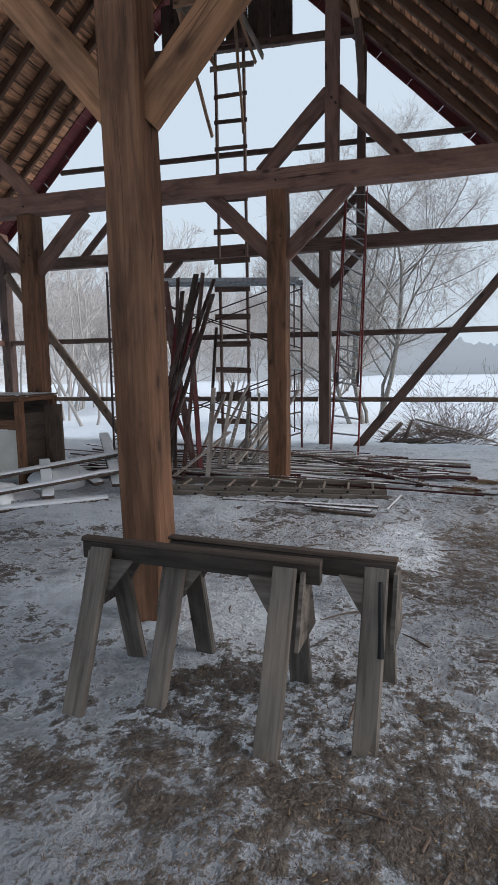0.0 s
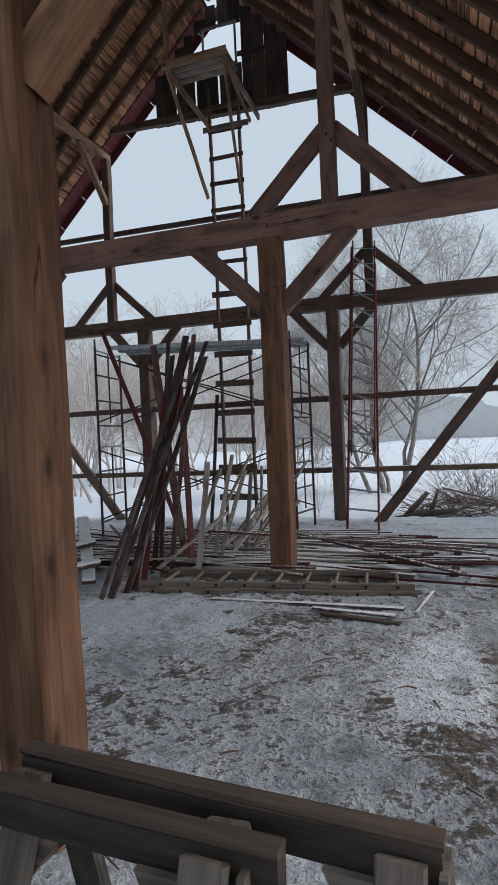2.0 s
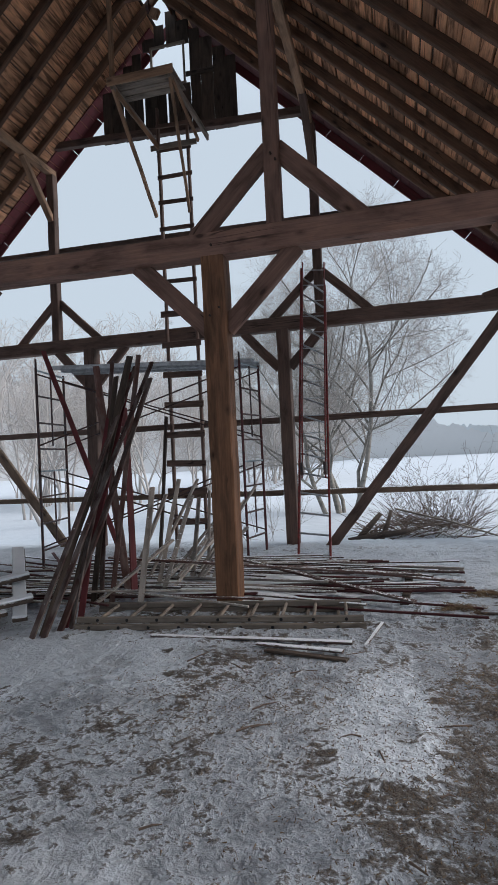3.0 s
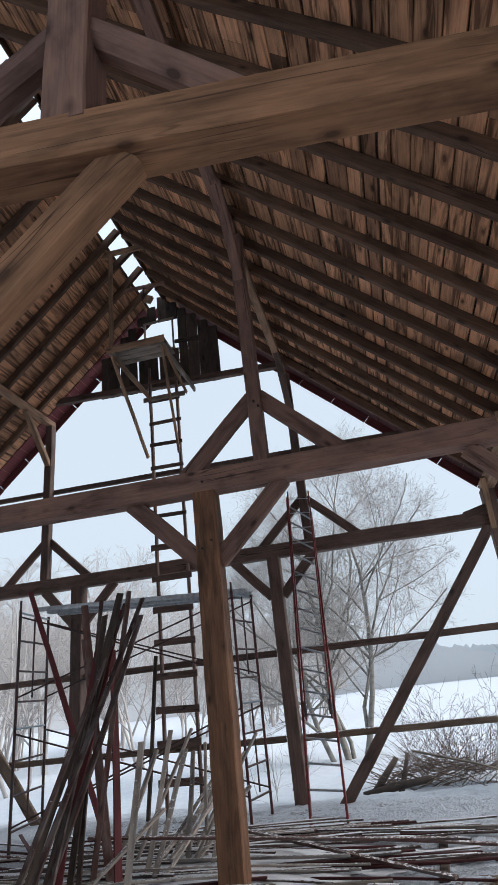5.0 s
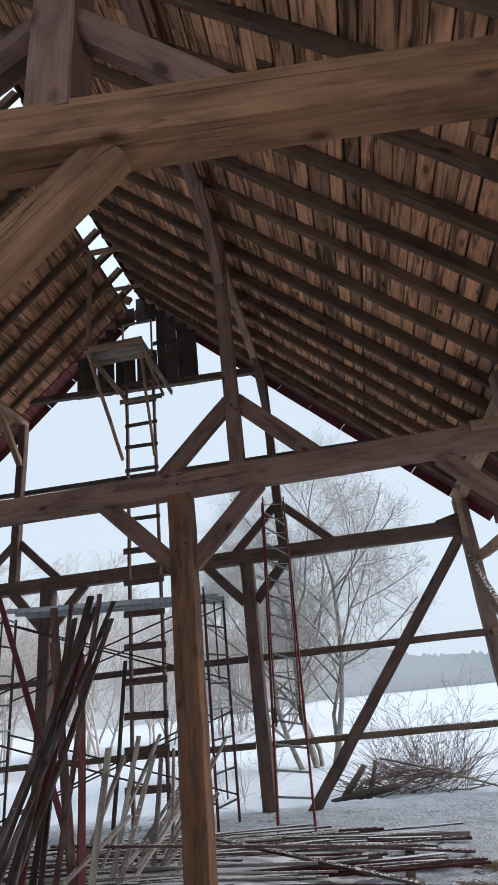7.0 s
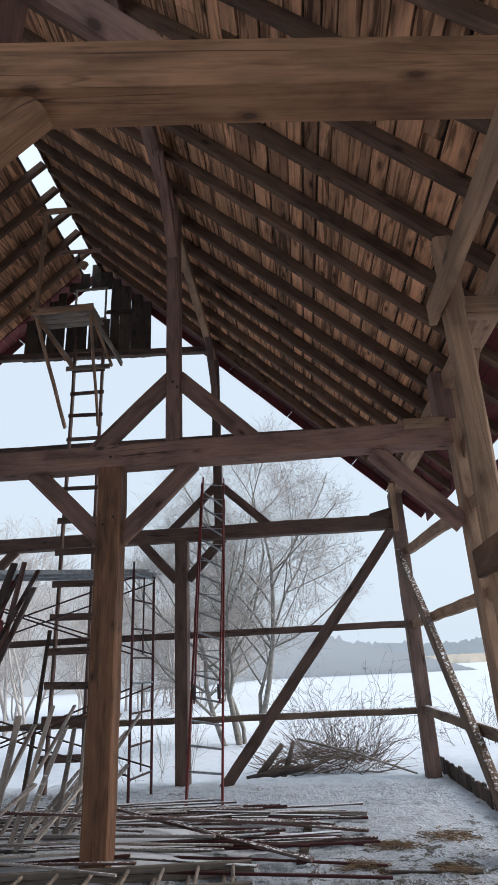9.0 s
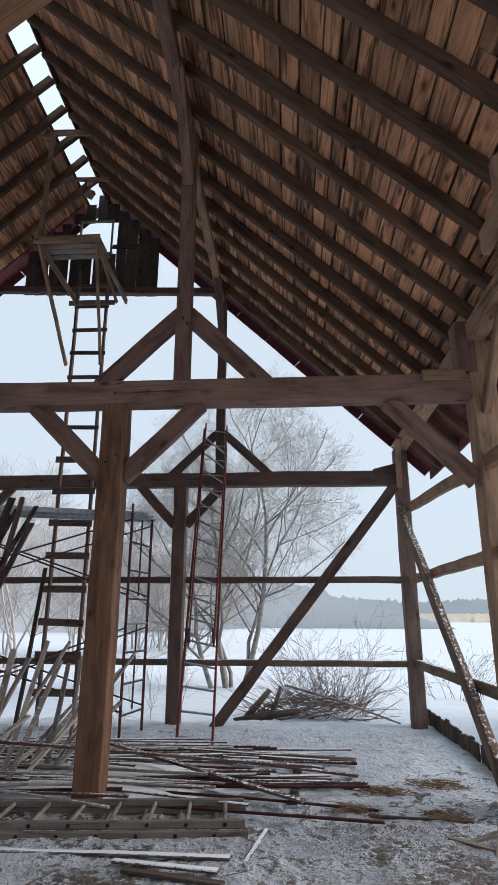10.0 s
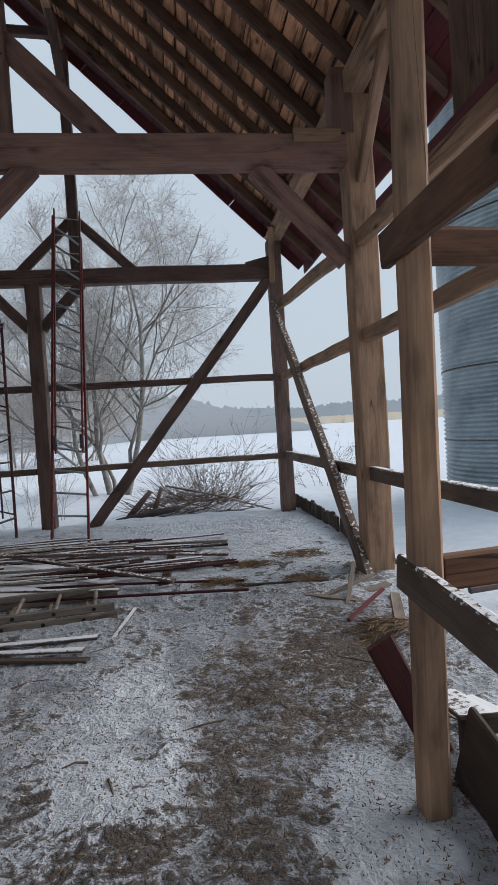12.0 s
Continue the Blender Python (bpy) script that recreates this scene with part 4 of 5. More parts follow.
snow_heap("lump of snow beside the wooden crate", -2.5, 8.95, 0.0, 0.42, 0.4, 0.26, 3)
snow_heap("low drift of snow before the crate", -3.2, 8.1, 0.0, 0.9, 0.5, 0.2, 5)
snow_heap("thin layer of snow between the boards of the heap", 0.2, 10.65, -0.01, 2.0, 0.85, 0.15, 11)
timber_stump = tagged(timber("leaning_board", (-2.62, 9.2, -0.05), (-2.7, 9.3, 1.12), 0.3, 0.04, SNOWY_TIMBER, None), "snow-covered wide board leaning on the crate", "board")
for p0, p1 in (((-3.6, 7.7, 0.12), (-1.7, 9.35, 0.42)), ((-3.2, 7.2, 0.05), (-1.35, 8.9, 0.28)), ((-1.4, 8.75, 0.1), (-2.3, 10.0, 0.6)), ((-2.0, 8.1, 0.05), (-2.6, 8.9, 0.35)), ((-2.9, 7.0, 0.0), (-1.3, 8.3, 0.02)), ((-1.9, 9.1, 0.03), (-3.6, 10.3, 0.3))):
    ob = timber("snowy_plank", p0, p1, 0.15, 0.04, SNOW_PLANK, None, bevel=0.006)
    up = Vector((0, 0, 0.034))
    timber("snow_cover", Vector(p0) + up, Vector(p1) + up, 0.14, 0.032, SNOW_MAT, ob, "soft white snow", rough=0.007, bevel=0.014)
    tagged(ob, "old plank covered with snow, lying across others", "plank", "snowy planks by the crate")

# inner post with rails
rp = thing("inner_post", "brown post with three levels of nailed-on rails", "post", (3.46, 6.35, 0))
timber("post", (3.425, 6.3, -0.3), (3.48, 6.3, 3.55), 0.1, 0.11, TIMBER_PALE, rp, bevel=0.016)
timber("post_stub", (3.49, 6.3, 3.4), (3.48, 6.3, 3.85), 0.1, 0.09, TIMBER_PALE, rp)
for z, fall, mat in ((0.9, 0.3, SNOWY_TIMBER), (2.09, 0.0, TIMBER_WARM), (3.45, 0.0, TIMBER_PALE)):
    timber("rail", (3.405, 6.42, z), (3.405, 2.6, z - fall), 0.045, 0.135, mat, rp, bevel=0.008)
    timber("cross_rail", (3.53, 6.36, z - 0.01), (4.32, 6.45, z), 0.06, 0.13, mat if z > 1 else TIMBER_WARM, rp)
p2 = timber("post", (3.5, 2.7, -0.4), (3.5, 2.7, 3.55), 0.14, 0.135, TIMBER_WARM, rp)

# red board, dark trough and sticks by the inner post
tagged(timber("red_board", (3.64, 6.64, -0.02), (3.36, 6.6, 0.57), 0.03, 0.12, MAROON, None), "dark red painted board propped by the post", "board")
trough = thing("feed_trough", "broken dark wooden trough lying in the snow", "trough", (3.95, 6.1, 0))
timber("side", (3.62, 6.45, 0.16), (3.46, 5.2, 0.12), 0.03, 0.36, DARK_BOARD, trough, roll=-14)
timber("side", (3.98, 6.42, 0.14), (3.84, 5.2, 0.1), 0.03, 0.28, DARK_BOARD, trough)
timber("bottom", (3.81, 6.4, 0.04), (3.65, 5.22, 0.02), 0.33, 0.03, DARK_BOARD, trough)
timber("end", (3.62, 6.47, 0.15), (3.98, 6.44, 0.15), 0.03, 0.28, DARK_BOARD, trough)
rng = random.Random(77)
for p0, p1, w, mat in (((3.75, 8.4, 0.03), (4.15, 8.75, 0.12), 0.03, RED_BOARD), ((3.85, 8.75, 0.02), (4.1, 9.35, 0.2), 0.035, GREY_WOOD), ((4.0, 9.0, 0.02), (4.35, 9.2, 0.03), 0.09, GREY_WOOD), ((3.6, 9.1, 0.02), (3.95, 8.8, 0.03), 0.06, GREY_WOOD),
                       ((3.7, 9.0, 0.02), (4.25, 9.25, 0.1), 0.04, GREY_WOOD), ((4.1, 8.3, 0.02), (4.3, 8.9, 0.02), 0.08, GREY_WOOD), ((3.0, 9.62, 0.02), (3.9, 9.5, 0.02), 0.04, DARK_BOARD), ((3.9, 7.15, 0.04), (3.98, 5.7, 0.26), 0.07, PILE_BOARD), ((3.98, 7.1, 0.03), (4.15, 5.9, 0.2), 0.05, PILE_BOARD), ((3.76, 6.95, 0.16), (3.82, 5.6, 0.3), 0.13, SNOWY_TIMBER)):
    tagged(timber("scrap_stick", p0, p1, w, 0.022, mat, None, bevel=0.003), "splintered scrap of wood lying on the dirty snow", "stick", "scraps by the wall")
for i in range(46):
    x, y = rng.uniform(0.6, 4.0), rng.uniform(2.6, 8.2)
    if math.hypot(x - 2.3, y - 3.3) < 0.2 or abs(x - 3.4) < 0.15:
        continue
    a, length = rng.uniform(0, 6.28), rng.uniform(0.08, 0.34)
    z = ground_z(x, y) + 0.006
    pts = [(x + math.cos(a) * length * k + rng.uniform(-0.01, 0.01), y + math.sin(a) * length * k + rng.uniform(-0.01, 0.01), z + 0.008 * (k == 0.5)) for k in (0, 0.5, 1)]
    ob = part("twig", tube_bm(pts, [0.006, 0.005, 0.003], 5), BRUSH, None)
    tagged(ob, "thin brown twig lying on trampled snow", "twig", "twigs on the ground")


def litter(name, label, centres, count, length, mat, seed):
    """Loose straw or chips: many thin slivers lying on the ground."""
    rng = random.Random(seed)
    verts, faces = [], []
    for i in range(count):
        cx, cy, r = rng.choice(centres)
        d = r * math.sqrt(rng.random()) * rng.uniform(0.5, 1.15)
        t = rng.uniform(0, 6.283)
        x, y = cx + d * math.cos(t), cy + d * math.sin(t) * 0.7
        z = ground_z(x, y) + rng.uniform(0.002, 0.02 if r > 0.3 else 0.03)
        a, ln, w = rng.uniform(0, 6.283), length * rng.uniform(0.4, 1.3), rng.uniform(0.0015, 0.004)
        dx, dy, h = math.cos(a) * ln, math.sin(a) * ln, rng.uniform(-0.004, 0.018)
        px, py = -math.sin(a) * w, math.cos(a) * w
        b = len(verts)
        verts += [(x - px, y - py, z), (x + px, y + py, z), (x + dx, y + dy, z + h), (x, y, z + w * 1.5)]
        faces += [(b, b + 1, b + 2), (b, b + 2, b + 3), (b + 1, b + 3, b + 2), (b, b + 3, b + 1)]
    me = bpy.data.meshes.new(name)
    me.from_pydata(verts, [], faces)
    me.materials.append(mat)
    return tagged(new(name, me), label, name.replace("_", " "), kind="stuff")


litter("straw_heap", "tufts of yellow straw on the trodden snow", [(2.95, 9.7, 0.28), (3.9, 10.7, 0.35), (3.3, 10.4, 0.3), (3.7, 9.6, 0.2), (3.95, 8.2, 0.25)], 2600, 0.1, STRAW, 5)
litter("dark_litter", "dark chaff and bark chips scattered over the snow", [(2.9, 6.2, 1.5), (3.3, 7.6, 0.9), (1.9, 3.4, 0.7), (1.6, 7.3, 1.2), (2.6, 4.6, 1.3), (3.2, 9.0, 0.8)], 9000, 0.01, BRUSH, 6)
litter("pale_litter", "pale straw bits scattered over the snow", [(2.9, 6.2, 1.6), (3.3, 7.8, 1.0), (2.4, 4.2, 1.3), (1.4, 7.4, 1.4)], 5000, 0.024, STRAW, 7)
# ---- outside ----
def grow(seed, stems, height, spread, levels, twig_r=0.008, lean=0.25, base_r=0.17, density=1.0, starts=()):
    """A bare tree of tapering, bending branches inside a rounded crown; gives (thick, thin) lists of (points, radii)."""
    rng = random.Random(seed)
    thick, thin = [], []
    rx, rz, cz = height * 0.48 * spread, height * 0.5, height * 0.51
    wide = 1.35 if starts else 1.0

    def inside(p):
        k = 0.92 + 0.3 * noise.noise(p * 0.45) if starts else 1.0 + 0.12 * noise.noise(p * 0.5)
        return (p.x / rx) ** 2 + (p.y / rx) ** 2 + ((p.z - cz) / rz) ** 2 < k

    def branch(p, d, length, r, level):
        n = 7 if level < 2 else 4
        pts, rad = [p.copy()], [r]
        q, dd = p.copy(), d.copy()
        bend = (0.12 if level < 2 else 0.14) * wide
        for i in range(n):
            dd = (dd + Vector((rng.gauss(0, bend), rng.gauss(0, bend), rng.gauss(0.06, 0.07)))).normalized()
            q = q + dd * (length / n)
            if 0 < level < (3 if starts else 9) and q.z > 1.5 and not inside(q):
                break
            pts.append(q.copy())
            rad.append(max(twig_r * 0.5, r * (1 - 0.7 * (i + 1) / n)))
        if len(pts) < 2:
            return
        n = len(pts) - 1
        (thick if level < 2 else thin).append((pts, rad))
        if level >= levels:
            return
        kids = int((8 if level == 0 else 8 if level == 1 else 7) * density)
        for i in range(kids):
            k = rng.uniform(0.25 if level == 0 else 0.15, 0.98)
            j = min(n - 1, int(k * n))
            o = pts[j].lerp(pts[j + 1], k * n - j)
            axis = (pts[j + 1] - pts[j]).normalized()
            side = axis.orthogonal().normalized()
            side.rotate(Matrix.Rotation(rng.uniform(0, 6.283), 3, axis))
            nd = (axis * rng.uniform(0.55, 0.9) + side * rng.uniform(0.55, 1.0) * wide + Vector((0, 0, 0.12 if level < 2 else 0.0))).normalized()
            reach = (rng.uniform(0.5, 0.85) if starts else rng.uniform(0.45, 0.7)) if level == 0 else rng.uniform(0.34, 0.6)
            branch(o, nd, length * reach * (1.15 - 0.45 * k), max(twig_r * 0.6, rad[j] * rng.uniform(0.42, 0.62)), level + 1)

    for (x, y, lx, ly, reach, thickness) in starts:
        branch(Vector((x, y, -0.3)), Vector((lx, ly, 1)).normalized(), height * reach, base_r * thickness, 0)
    for s in range(0 if starts else stems):
        a = 6.283 * s / stems + rng.uniform(-0.5, 0.5)
        d = Vector((math.cos(a) * lean * spread, math.sin(a) * lean * 0.7, 1)).normalized()
        branch(Vector((math.cos(a) * 0.2, math.sin(a) * 0.2, -0.3)), d, height * rng.uniform(0.72, 0.95), base_r * rng.uniform(0.75, 1.0), 0)
    return thick, thin


def tubes_mesh(name, runs, sides, mat):
    verts, faces = [], []
    for pts, rad in runs:
        prev = None
        for i, p in enumerate(pts):
            d = pts[min(i + 1, len(pts) - 1)] - pts[max(i - 1, 0)]
            u = d.cross(Vector((0.3, 0.2, 1)))
            u = u.normalized() if u.length > 1e-6 else Vector((1, 0, 0))
            v = d.normalized().cross(u)
            b = len(verts)
            for k in range(sides):
                a = 6.2832 * k / sides
                verts.append(p + (u * math.cos(a) + v * math.sin(a)) * rad[i])
            if prev is not None:
                for k in range(sides):
                    faces.append((prev + k, prev + (k + 1) % sides, b + (k + 1) % sides, b + k))
            prev = b
    me = bpy.data.meshes.new(name)
    me.from_pydata(verts, [], faces)
    me.materials.append(mat)
    return me


def tree(name, label, at, seed, stems, height, spread, levels, bark, twigs, group="", twig_r=0.008, lean=0.25, base_r=0.17, density=1.0, starts=()):
    t = thing(name, label, "tree", at, group)
    thick, thin = grow(seed, stems, height, spread, levels, twig_r, lean, base_r, density, starts)
    m = Matrix.Translation(at)
    smooth(place("trunk", tubes_mesh("trunk", thick, 6, bark), t, "", m))
    place("crown", tubes_mesh("crown", thin, 3, twigs), t, "", m)
    return t


tree("bare_tree", "large many-stemmed bare tree with fine frosted twigs", (0.5, 24.0, -1.0), 31, 4, 10.9, 0.86, 4, BARK, TWIG, "", 0.005, 0.3, 0.13, 1.15,
     ((-0.15, 0.0, -0.7, 0.1, 0.6, 0.8), (0.0, 0.1, -0.16, 0.15, 0.85, 0.95), (0.2, -0.05, 0.3, -0.15, 0.85, 0.85), (0.25, 0.15, 0.72, 0.2, 0.72, 0.65), (0.05, 0.3, 0.05, 0.45, 0.8, 0.6)))

# woodland trees, trunk and crown with the distance haze in their colour
wood_a = tree("woodland_tree", "bare woodland tree, its colour paled for distance haze", (-13.0, 27.0, -1.4), 41, 2, 10.0, 1.0, 3, TWIG_FAR, TWIG_FAR, "trees of the wood", 0.012, 0.24, 0.1, 1.0)
wood_b = tree("woodland_tree", "bare woodland tree, its colour paled for distance haze", (-9.0, 30.0, -1.4), 57, 3, 9.0, 1.0, 3, TWIG_FAR, TWIG_FAR, "trees of the wood", 0.012, 0.28, 0.09, 1.0)
wood_c = tree("woodland_tree", "bare woodland tree, its colour paled for distance haze", (-17.0, 31.0, -1.4), 73, 2, 11.0, 1.0, 3, TWIG_FAR, TWIG_FAR, "trees of the wood", 0.012, 0.22, 0.1, 1.0)
rng = random.Random(8)
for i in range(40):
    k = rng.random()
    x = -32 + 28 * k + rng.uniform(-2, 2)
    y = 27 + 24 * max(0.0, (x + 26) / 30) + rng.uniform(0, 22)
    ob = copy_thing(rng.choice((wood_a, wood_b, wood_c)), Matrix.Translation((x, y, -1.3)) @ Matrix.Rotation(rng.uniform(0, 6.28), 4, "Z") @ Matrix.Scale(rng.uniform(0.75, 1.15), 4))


def bush(name, label, at, seed, count, height, spread, mat, tr):
    rng = random.Random(seed)
    runs = []
    for i in range(count):
        a, r = rng.uniform(0, 6.283), spread * 0.35 * math.sqrt(rng.random())
        p = Vector((math.cos(a) * r * 1.5, math.sin(a) * r, -0.1))
        d = Vector((math.cos(a) * 0.4 + rng.gauss(0, 0.16), math.sin(a) * 0.35 + rng.gauss(0, 0.16), rng.uniform(0.6, 1.2))).normalized()
        ln = height * rng.uniform(0.5, 1.05)

        def shoot(p, d, ln, r, lv):
            pts, rad = [p], [r]
            for j in range(4):
                d = (d + Vector((rng.gauss(0, 0.14), rng.gauss(0, 0.14), rng.gauss(-0.03, 0.08)))).normalized()
                pts.append(pts[-1] + d * ln / 4)
                rad.append(max(0.003, r * (1 - 0.2 * (j + 1))))
            runs.append((pts, rad))
            if lv < 2:
                for _ in range(5 if lv == 0 else 3):
                    j = rng.randint(1, 4)
                    nd = (d + Vector((rng.gauss(0, 0.5), rng.gauss(0, 0.5), rng.gauss(0.1, 0.35)))).normalized()
                    shoot(pts[j], nd, ln * rng.uniform(0.3, 0.5), rad[j] * 0.65, lv + 1)
        shoot(p, d, ln, tr, 0)
    ob = place(name, tubes_mesh(name, runs, 3, mat), None, "", Matrix.Translation(at))
    return tagged(ob, label, "bush")


bush("bare_bush", "bare bush of thin brown stems beside the brush heap", (3.45, 18.9, -0.6), 4, 50, 2.1, 1.25, BRUSH, 0.0075)
bush("bare_bush", "low tangled bush of thin bare stems in the snow", (3.2, 18.7, -0.6), 9, 36, 1.3, 1.7, BRUSH, 0.0075)
bush("bare_bush", "small bare bush standing in the snow field", (7.2, 22.0, -0.6), 14, 16, 1.5, 1.4, BRUSH, 0.009)
bush("bare_bush", "sparse bare saplings behind the ladders", (-1.0, 18.5, -0.7), 19, 14, 2.0, 2.0, TWIG, 0.01)
# brush heap of cut branches
heap = thing("brush_heap", "heap of cut brown branches with snow on them", "brush heap", (2.6, 18.6, -0.6))
rng = random.Random(55)
runs = []
for i in range(250):
    x, y = rng.gauss(2.7, 0.65), rng.gauss(18.5, 0.4)
    a, ln = rng.gauss(0, 0.5) + (math.pi if rng.random() < 0.5 else 0), rng.uniform(0.4, 1.3)
    z0 = -0.55 + rng.uniform(0.0, 0.5) * max(0.2, 1 - abs(x - 2.9) / 2.2)
    p = Vector((x, y, z0))
    d = Vector((math.cos(a), math.sin(a) * 0.6, rng.gauss(0.3, 0.35))).normalized()
    pts, rad, r = [p], [0.016 * rng.uniform(0.25, 1)], 0.02
    for j in range(4):
        d = (d + Vector((rng.gauss(0, 0.12), rng.gauss(0, 0.12), rng.gauss(0, 0.1)))).normalized()
        pts.append(pts[-1] + d * ln / 4)
        rad.append(rad[0] * (1 - 0.2 * (j + 1)))
    place("branch", tubes_mesh("branch", [(pts, rad)], 4, BRUSH), heap)
for p0, p1, r in (((1.3, 17.6, -0.6), (1.95, 17.9, 0.1), 0.08), ((1.9, 17.7, -0.6), (2.2, 18.1, 0.15), 0.06), ((2.3, 18.0, 0.2), (4.75, 17.6, -0.5), 0.026), ((1.2, 17.5, -0.5), (2.6, 18.0, -0.35), 0.09)):
    smooth(part("log", tube_bm([Vector(p0), Vector(p0).lerp(Vector(p1), 0.5) + Vector((0.03, 0, 0.04)), Vector(p1)], [r, r * 0.9, r * 0.7], 9), GREY_WOOD if r < 0.03 else DARK_BOARD, heap))
bm = bmesh.new()
bmesh.ops.create_icosphere(bm, subdivisions=4, radius=1.0)
for v in bm.verts:
    v.co = Vector((v.co.x * 1.3, v.co.y * 0.4, max(v.co.z, -0.2) * 0.22)) * (1 + noise.noise(v.co * 4) * 0.25)
part("snow_cap", bm, SNOW_MAT, heap, "snow caught in the branches", Matrix.Translation((2.9, 18.7, -0.55)))


def silo(at, radius, height):
    t = thing("grain_silo", "tall round silo of corrugated galvanised steel", "silo", at)
    seg, pitch, per = 96, 0.105, 6
    ring_h = 1.62
    for r in range(int(height / ring_h)):
        rows = int(ring_h / pitch * per)
        verts, faces = [], []
        for j in range(rows + 1):
            z = j / per * pitch
            rr = radius + 0.026 * math.cos(2 * math.pi * j / per) + (0.008 if r % 2 else 0)
            for i in range(seg):
                a = 2 * math.pi * i / seg
                verts.append((rr * math.cos(a), rr * math.sin(a), z))
        for j in range(rows):
            for i in range(seg):
                faces.append((j * seg + i, j * seg + (i + 1) % seg, (j + 1) * seg + (i + 1) % seg, (j + 1) * seg + i))
        me = bpy.data.meshes.new("ring")
        me.from_pydata(verts, [], faces)
        me.materials.append(GALV)
        smooth(place("ring", me, t, "", Matrix.Translation((at[0], at[1], at[2] + r * ring_h))))
        bm = bmesh.new()
        bmesh.ops.create_cone(bm, segments=seg, radius1=radius + 0.028, radius2=radius + 0.028, depth=0.025, matrix=Matrix.Translation((0, 0, 0)))
        smooth(part("seam", bm, STEEL_DARK, t, "", Matrix.Translation((at[0], at[1], at[2] + r * ring_h))))
    bm = bmesh.new()
    bmesh.ops.create_cone(bm, cap_ends=True, segments=48, radius1=radius + 0.1, radius2=0.3, depth=1.4)
    part("cap", bm, GALV, t, "", Matrix.Translation((at[0], at[1], at[2] + int(height / ring_h) * ring_h + 0.7)))
    return t


silo((11.7, 16.9, -0.75), 2.7, 14.0)

# low steel bars and planks lying outside the wall
for p0, p1, r in (((4.9, 9.2, 0.12), (9.5, 10.2, 0.15), 0.03), ((4.9, 8.8, 0.02), (9.0, 9.4, 0.05), 0.03), ((5.0, 9.7, 0.0), (9.0, 11.2, 0.02), 0.025)):
    ob = part("steel_bar", tube_bm([p0, p1], r, 8), STEEL_DARK, None)
    tagged(ob, "dark steel bar lying on the snow outside the wall", "bar", "bars outside the wall")

# reeds and the far woods
rng = random.Random(3)
verts, faces = [], []
for i in range(2600):
    az, d = radians(rng.uniform(-14, 50)), rng.uniform(150, 175)
    x, y = d * math.sin(az), d * math.cos(az)
    z, h, w = ground_z(x, y) - 0.2, rng.uniform(1.2, 2.2), rng.uniform(0.5, 1.2)
    b = len(verts)
    verts += [(x - w, y, z), (x + w, y, z), (x + w * 0.6, y + 0.3, z + h), (x - w * 0.6, y + 0.3, z + h * 0.9), (x, y + 0.8, z)]
    faces += [(b, b + 1, b + 2, b + 3), (b + 1, b + 4, b + 2), (b + 4, b, b + 3, b + 2)]
me = bpy.data.meshes.new("reed_bed")
me.from_pydata(verts, [], faces)
me.materials.append(REED)
tagged(new("reed_bed", me), "pale dry reeds along the far edge of the field", "reeds", kind="stuff")


def far_wood(name, label, az0, az1, dist, lo, hi, mat, seed):
    rng = random.Random(seed)
    verts, faces = [], []
    n_ = 1500
    for i in range(n_ + 1):
        k = i / n_
        az = radians(az0 + (az1 - az0) * k)
        d = dist(k)
        x, y = d * math.sin(az), d * math.cos(az)
        h = lo(k) + (hi(k) - lo(k)) * (0.5 + 0.5 * noise.noise(Vector((k * 16, seed, 0))) + 0.22 * noise.noise(Vector((k * 90, seed, 3))) + 0.3 * noise.noise(Vector((k * 300, seed, 5))))
        z = ground_z(x, y) - 1.0
        verts += [(x, y, z), (x, y, z + h * 0.6), (x, y, z + h)]
        if i:
            b = 3 * i
            faces += [(b - 3, b, b + 1, b - 2), (b - 2, b + 1, b + 2, b - 1)]
    me = bpy.data.meshes.new(name)
    me.from_pydata(verts, [], faces)
    me.materials.append(mat)
    return tagged(smooth(new(name, me)), label, "woods", kind="structure")


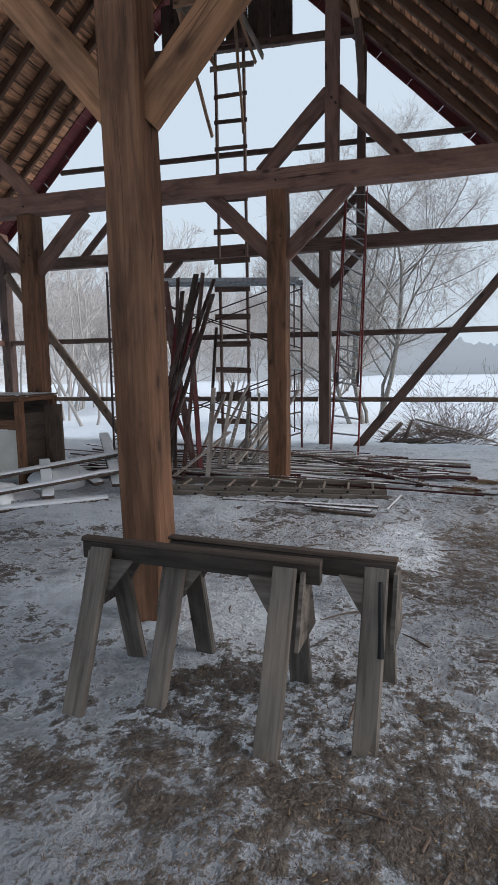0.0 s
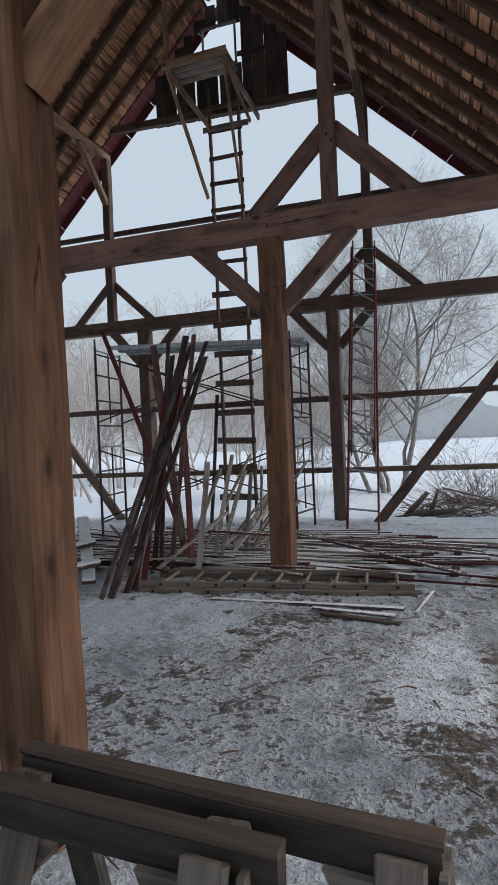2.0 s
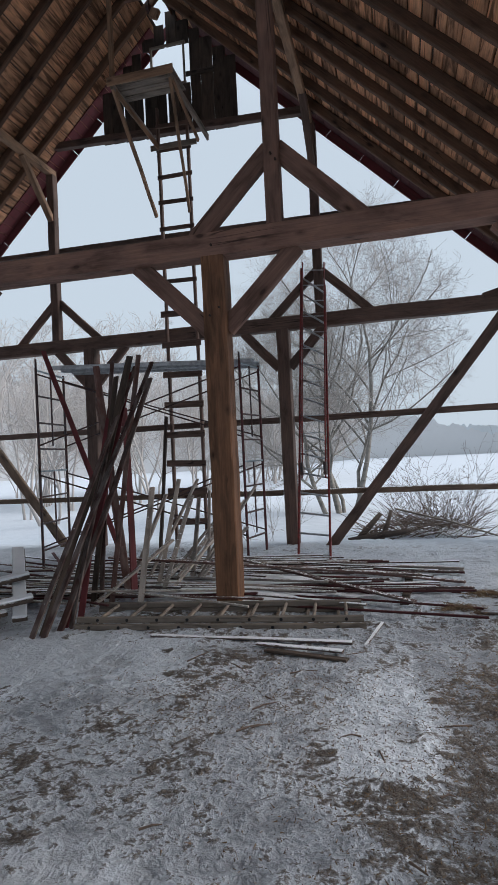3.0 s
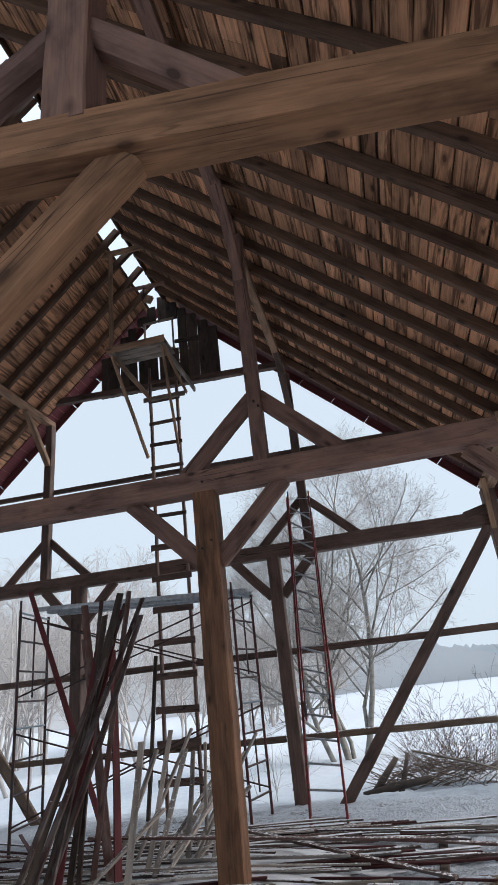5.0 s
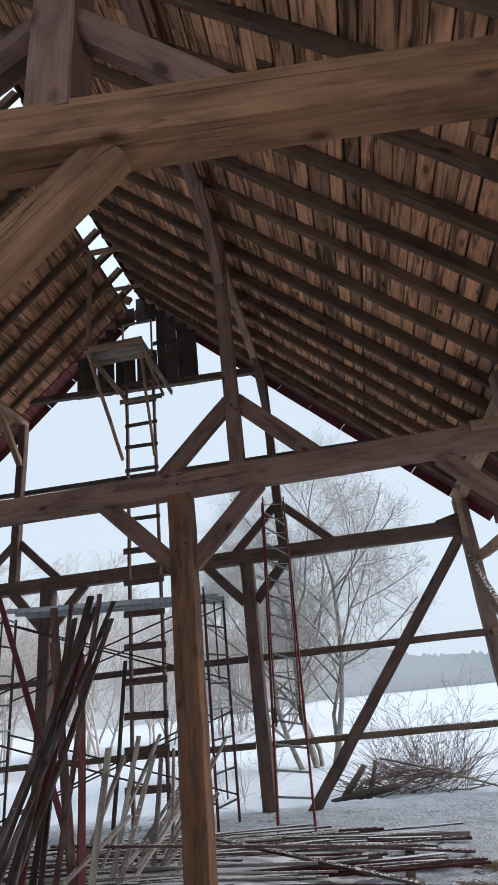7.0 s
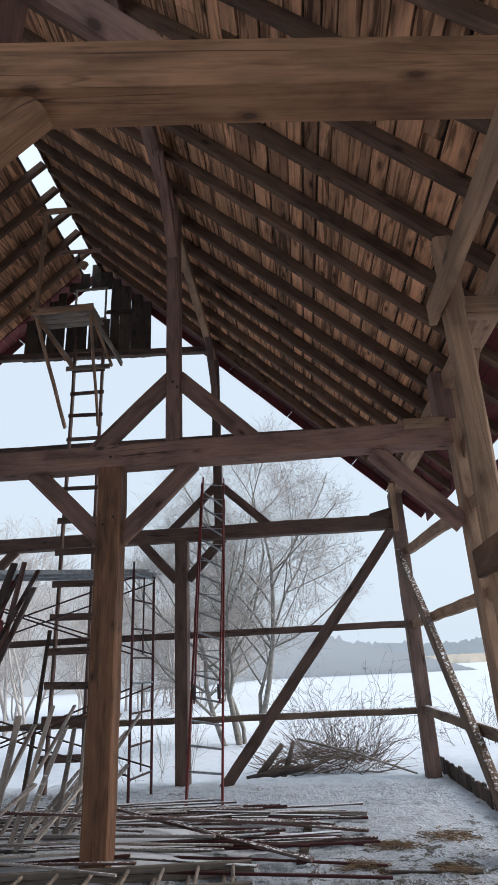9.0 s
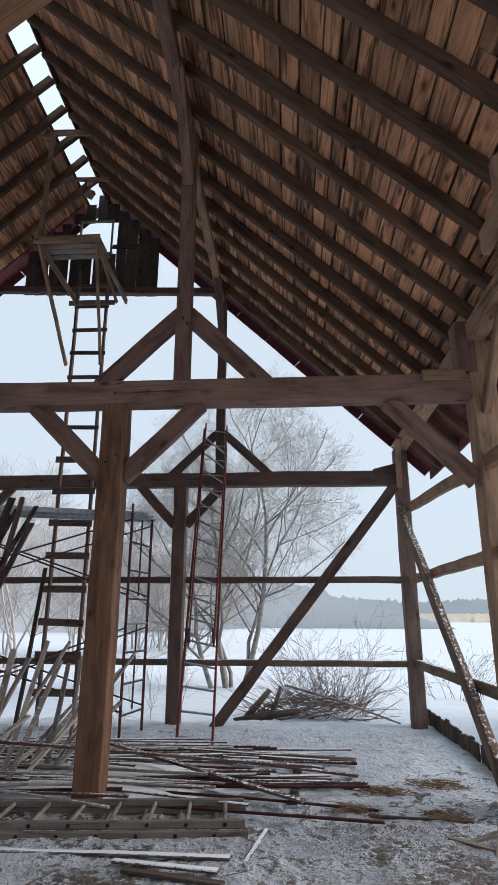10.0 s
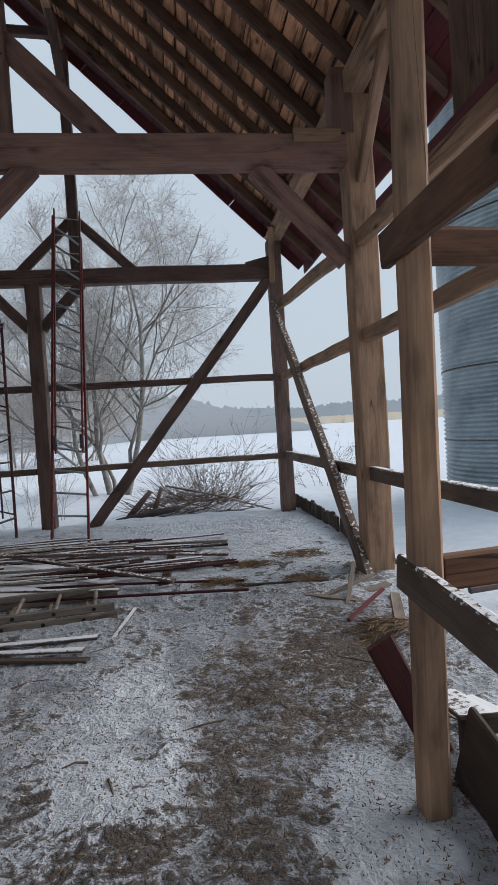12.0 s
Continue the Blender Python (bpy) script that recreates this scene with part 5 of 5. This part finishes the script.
# Both woods carry their mist in the material colour alone.
far_wood("backdrop", "grey woods across the field, haze put into their colour", -20, 75, lambda k: 182, lambda k: 5.2, lambda k: 8.0, FARWOOD, 2)
far_wood("backdrop", "bare woods rising behind the near trees, mist put into their colour", -100, 18, lambda k: 100, lambda k: 13.5 * min(1.0, (1 - k) * 3.5), lambda k: 19.5 * min(1.0, (1 - k) * 3.5), FARMIST, 6)

# ---- roof boards, the nearest as pieces ----
rng = random.Random(101)
board_sets = {}
WIDTHS = (0.13, 0.15, 0.17, 0.19, 0.22, 0.25)
for w in WIDTHS:
    for ln in (3.2, 4.1):
        board_sets[(w, ln)] = mesh_of(stick_bm(ln, w, 0.022, 0.003, 0.003, 3, int(w * 1000 + ln * 10)), "board", SHEATHING)
far_verts, far_faces = [], []
for s in (-1, 1):
    d = 0.06 if s > 0 else 0.36
    slope = Matrix.Rotation(s * math.atan(PITCH), 4, "Y")
    while d < 5.95:
        w = rng.choice(WIDTHS)
        dd = d + w / SL / 2
        x, z = RIDGE_X + s * dd, RIDGE_Z + 0.2 - PITCH * dd
        y = ROOF_Y1 - 0.02
        while y > ROOF_Y0 + 0.5:
            ln = rng.choice((3.2, 4.1))
            y0 = max(ROOF_Y0, y - ln)
            m = Matrix.Translation((x + rng.uniform(-0.002, 0.002), y0, z)) @ slope @ Matrix.Rotation(radians(90), 4, "Z")
            if y > 3.4:
                place("board", board_sets[(w, ln)], roof, "", m if y0 == y - ln else Matrix.Translation((x, y - ln, z)) @ slope @ Matrix.Rotation(radians(90), 4, "Z"))
            else:
                b = len(far_verts)
                for xx in (0, y - y0):
                    for yy_, zz in ((-w / 2, -0.011), (w / 2, -0.011), (w / 2, 0.011), (-w / 2, 0.011)):
                        far_verts.append(m @ Vector((xx, yy_, zz)))
                far_faces += [(b, b + 1, b + 5, b + 4), (b + 1, b + 2, b + 6, b + 5), (b + 2, b + 3, b + 7, b + 6), (b + 3, b, b + 4, b + 7), (b, b + 3, b + 2, b + 1), (b + 4, b + 5, b + 6, b + 7)]
            y = y - ln - 0.004
        d += (w + rng.choice((0.012, 0.018, 0.03))) / SL
me = bpy.data.meshes.new("boards_behind")
me.from_pydata(far_verts, [], far_faces)
me.materials.append(SHEATHING)
tagged(place("boards_behind", me, roof), kind="stuff")
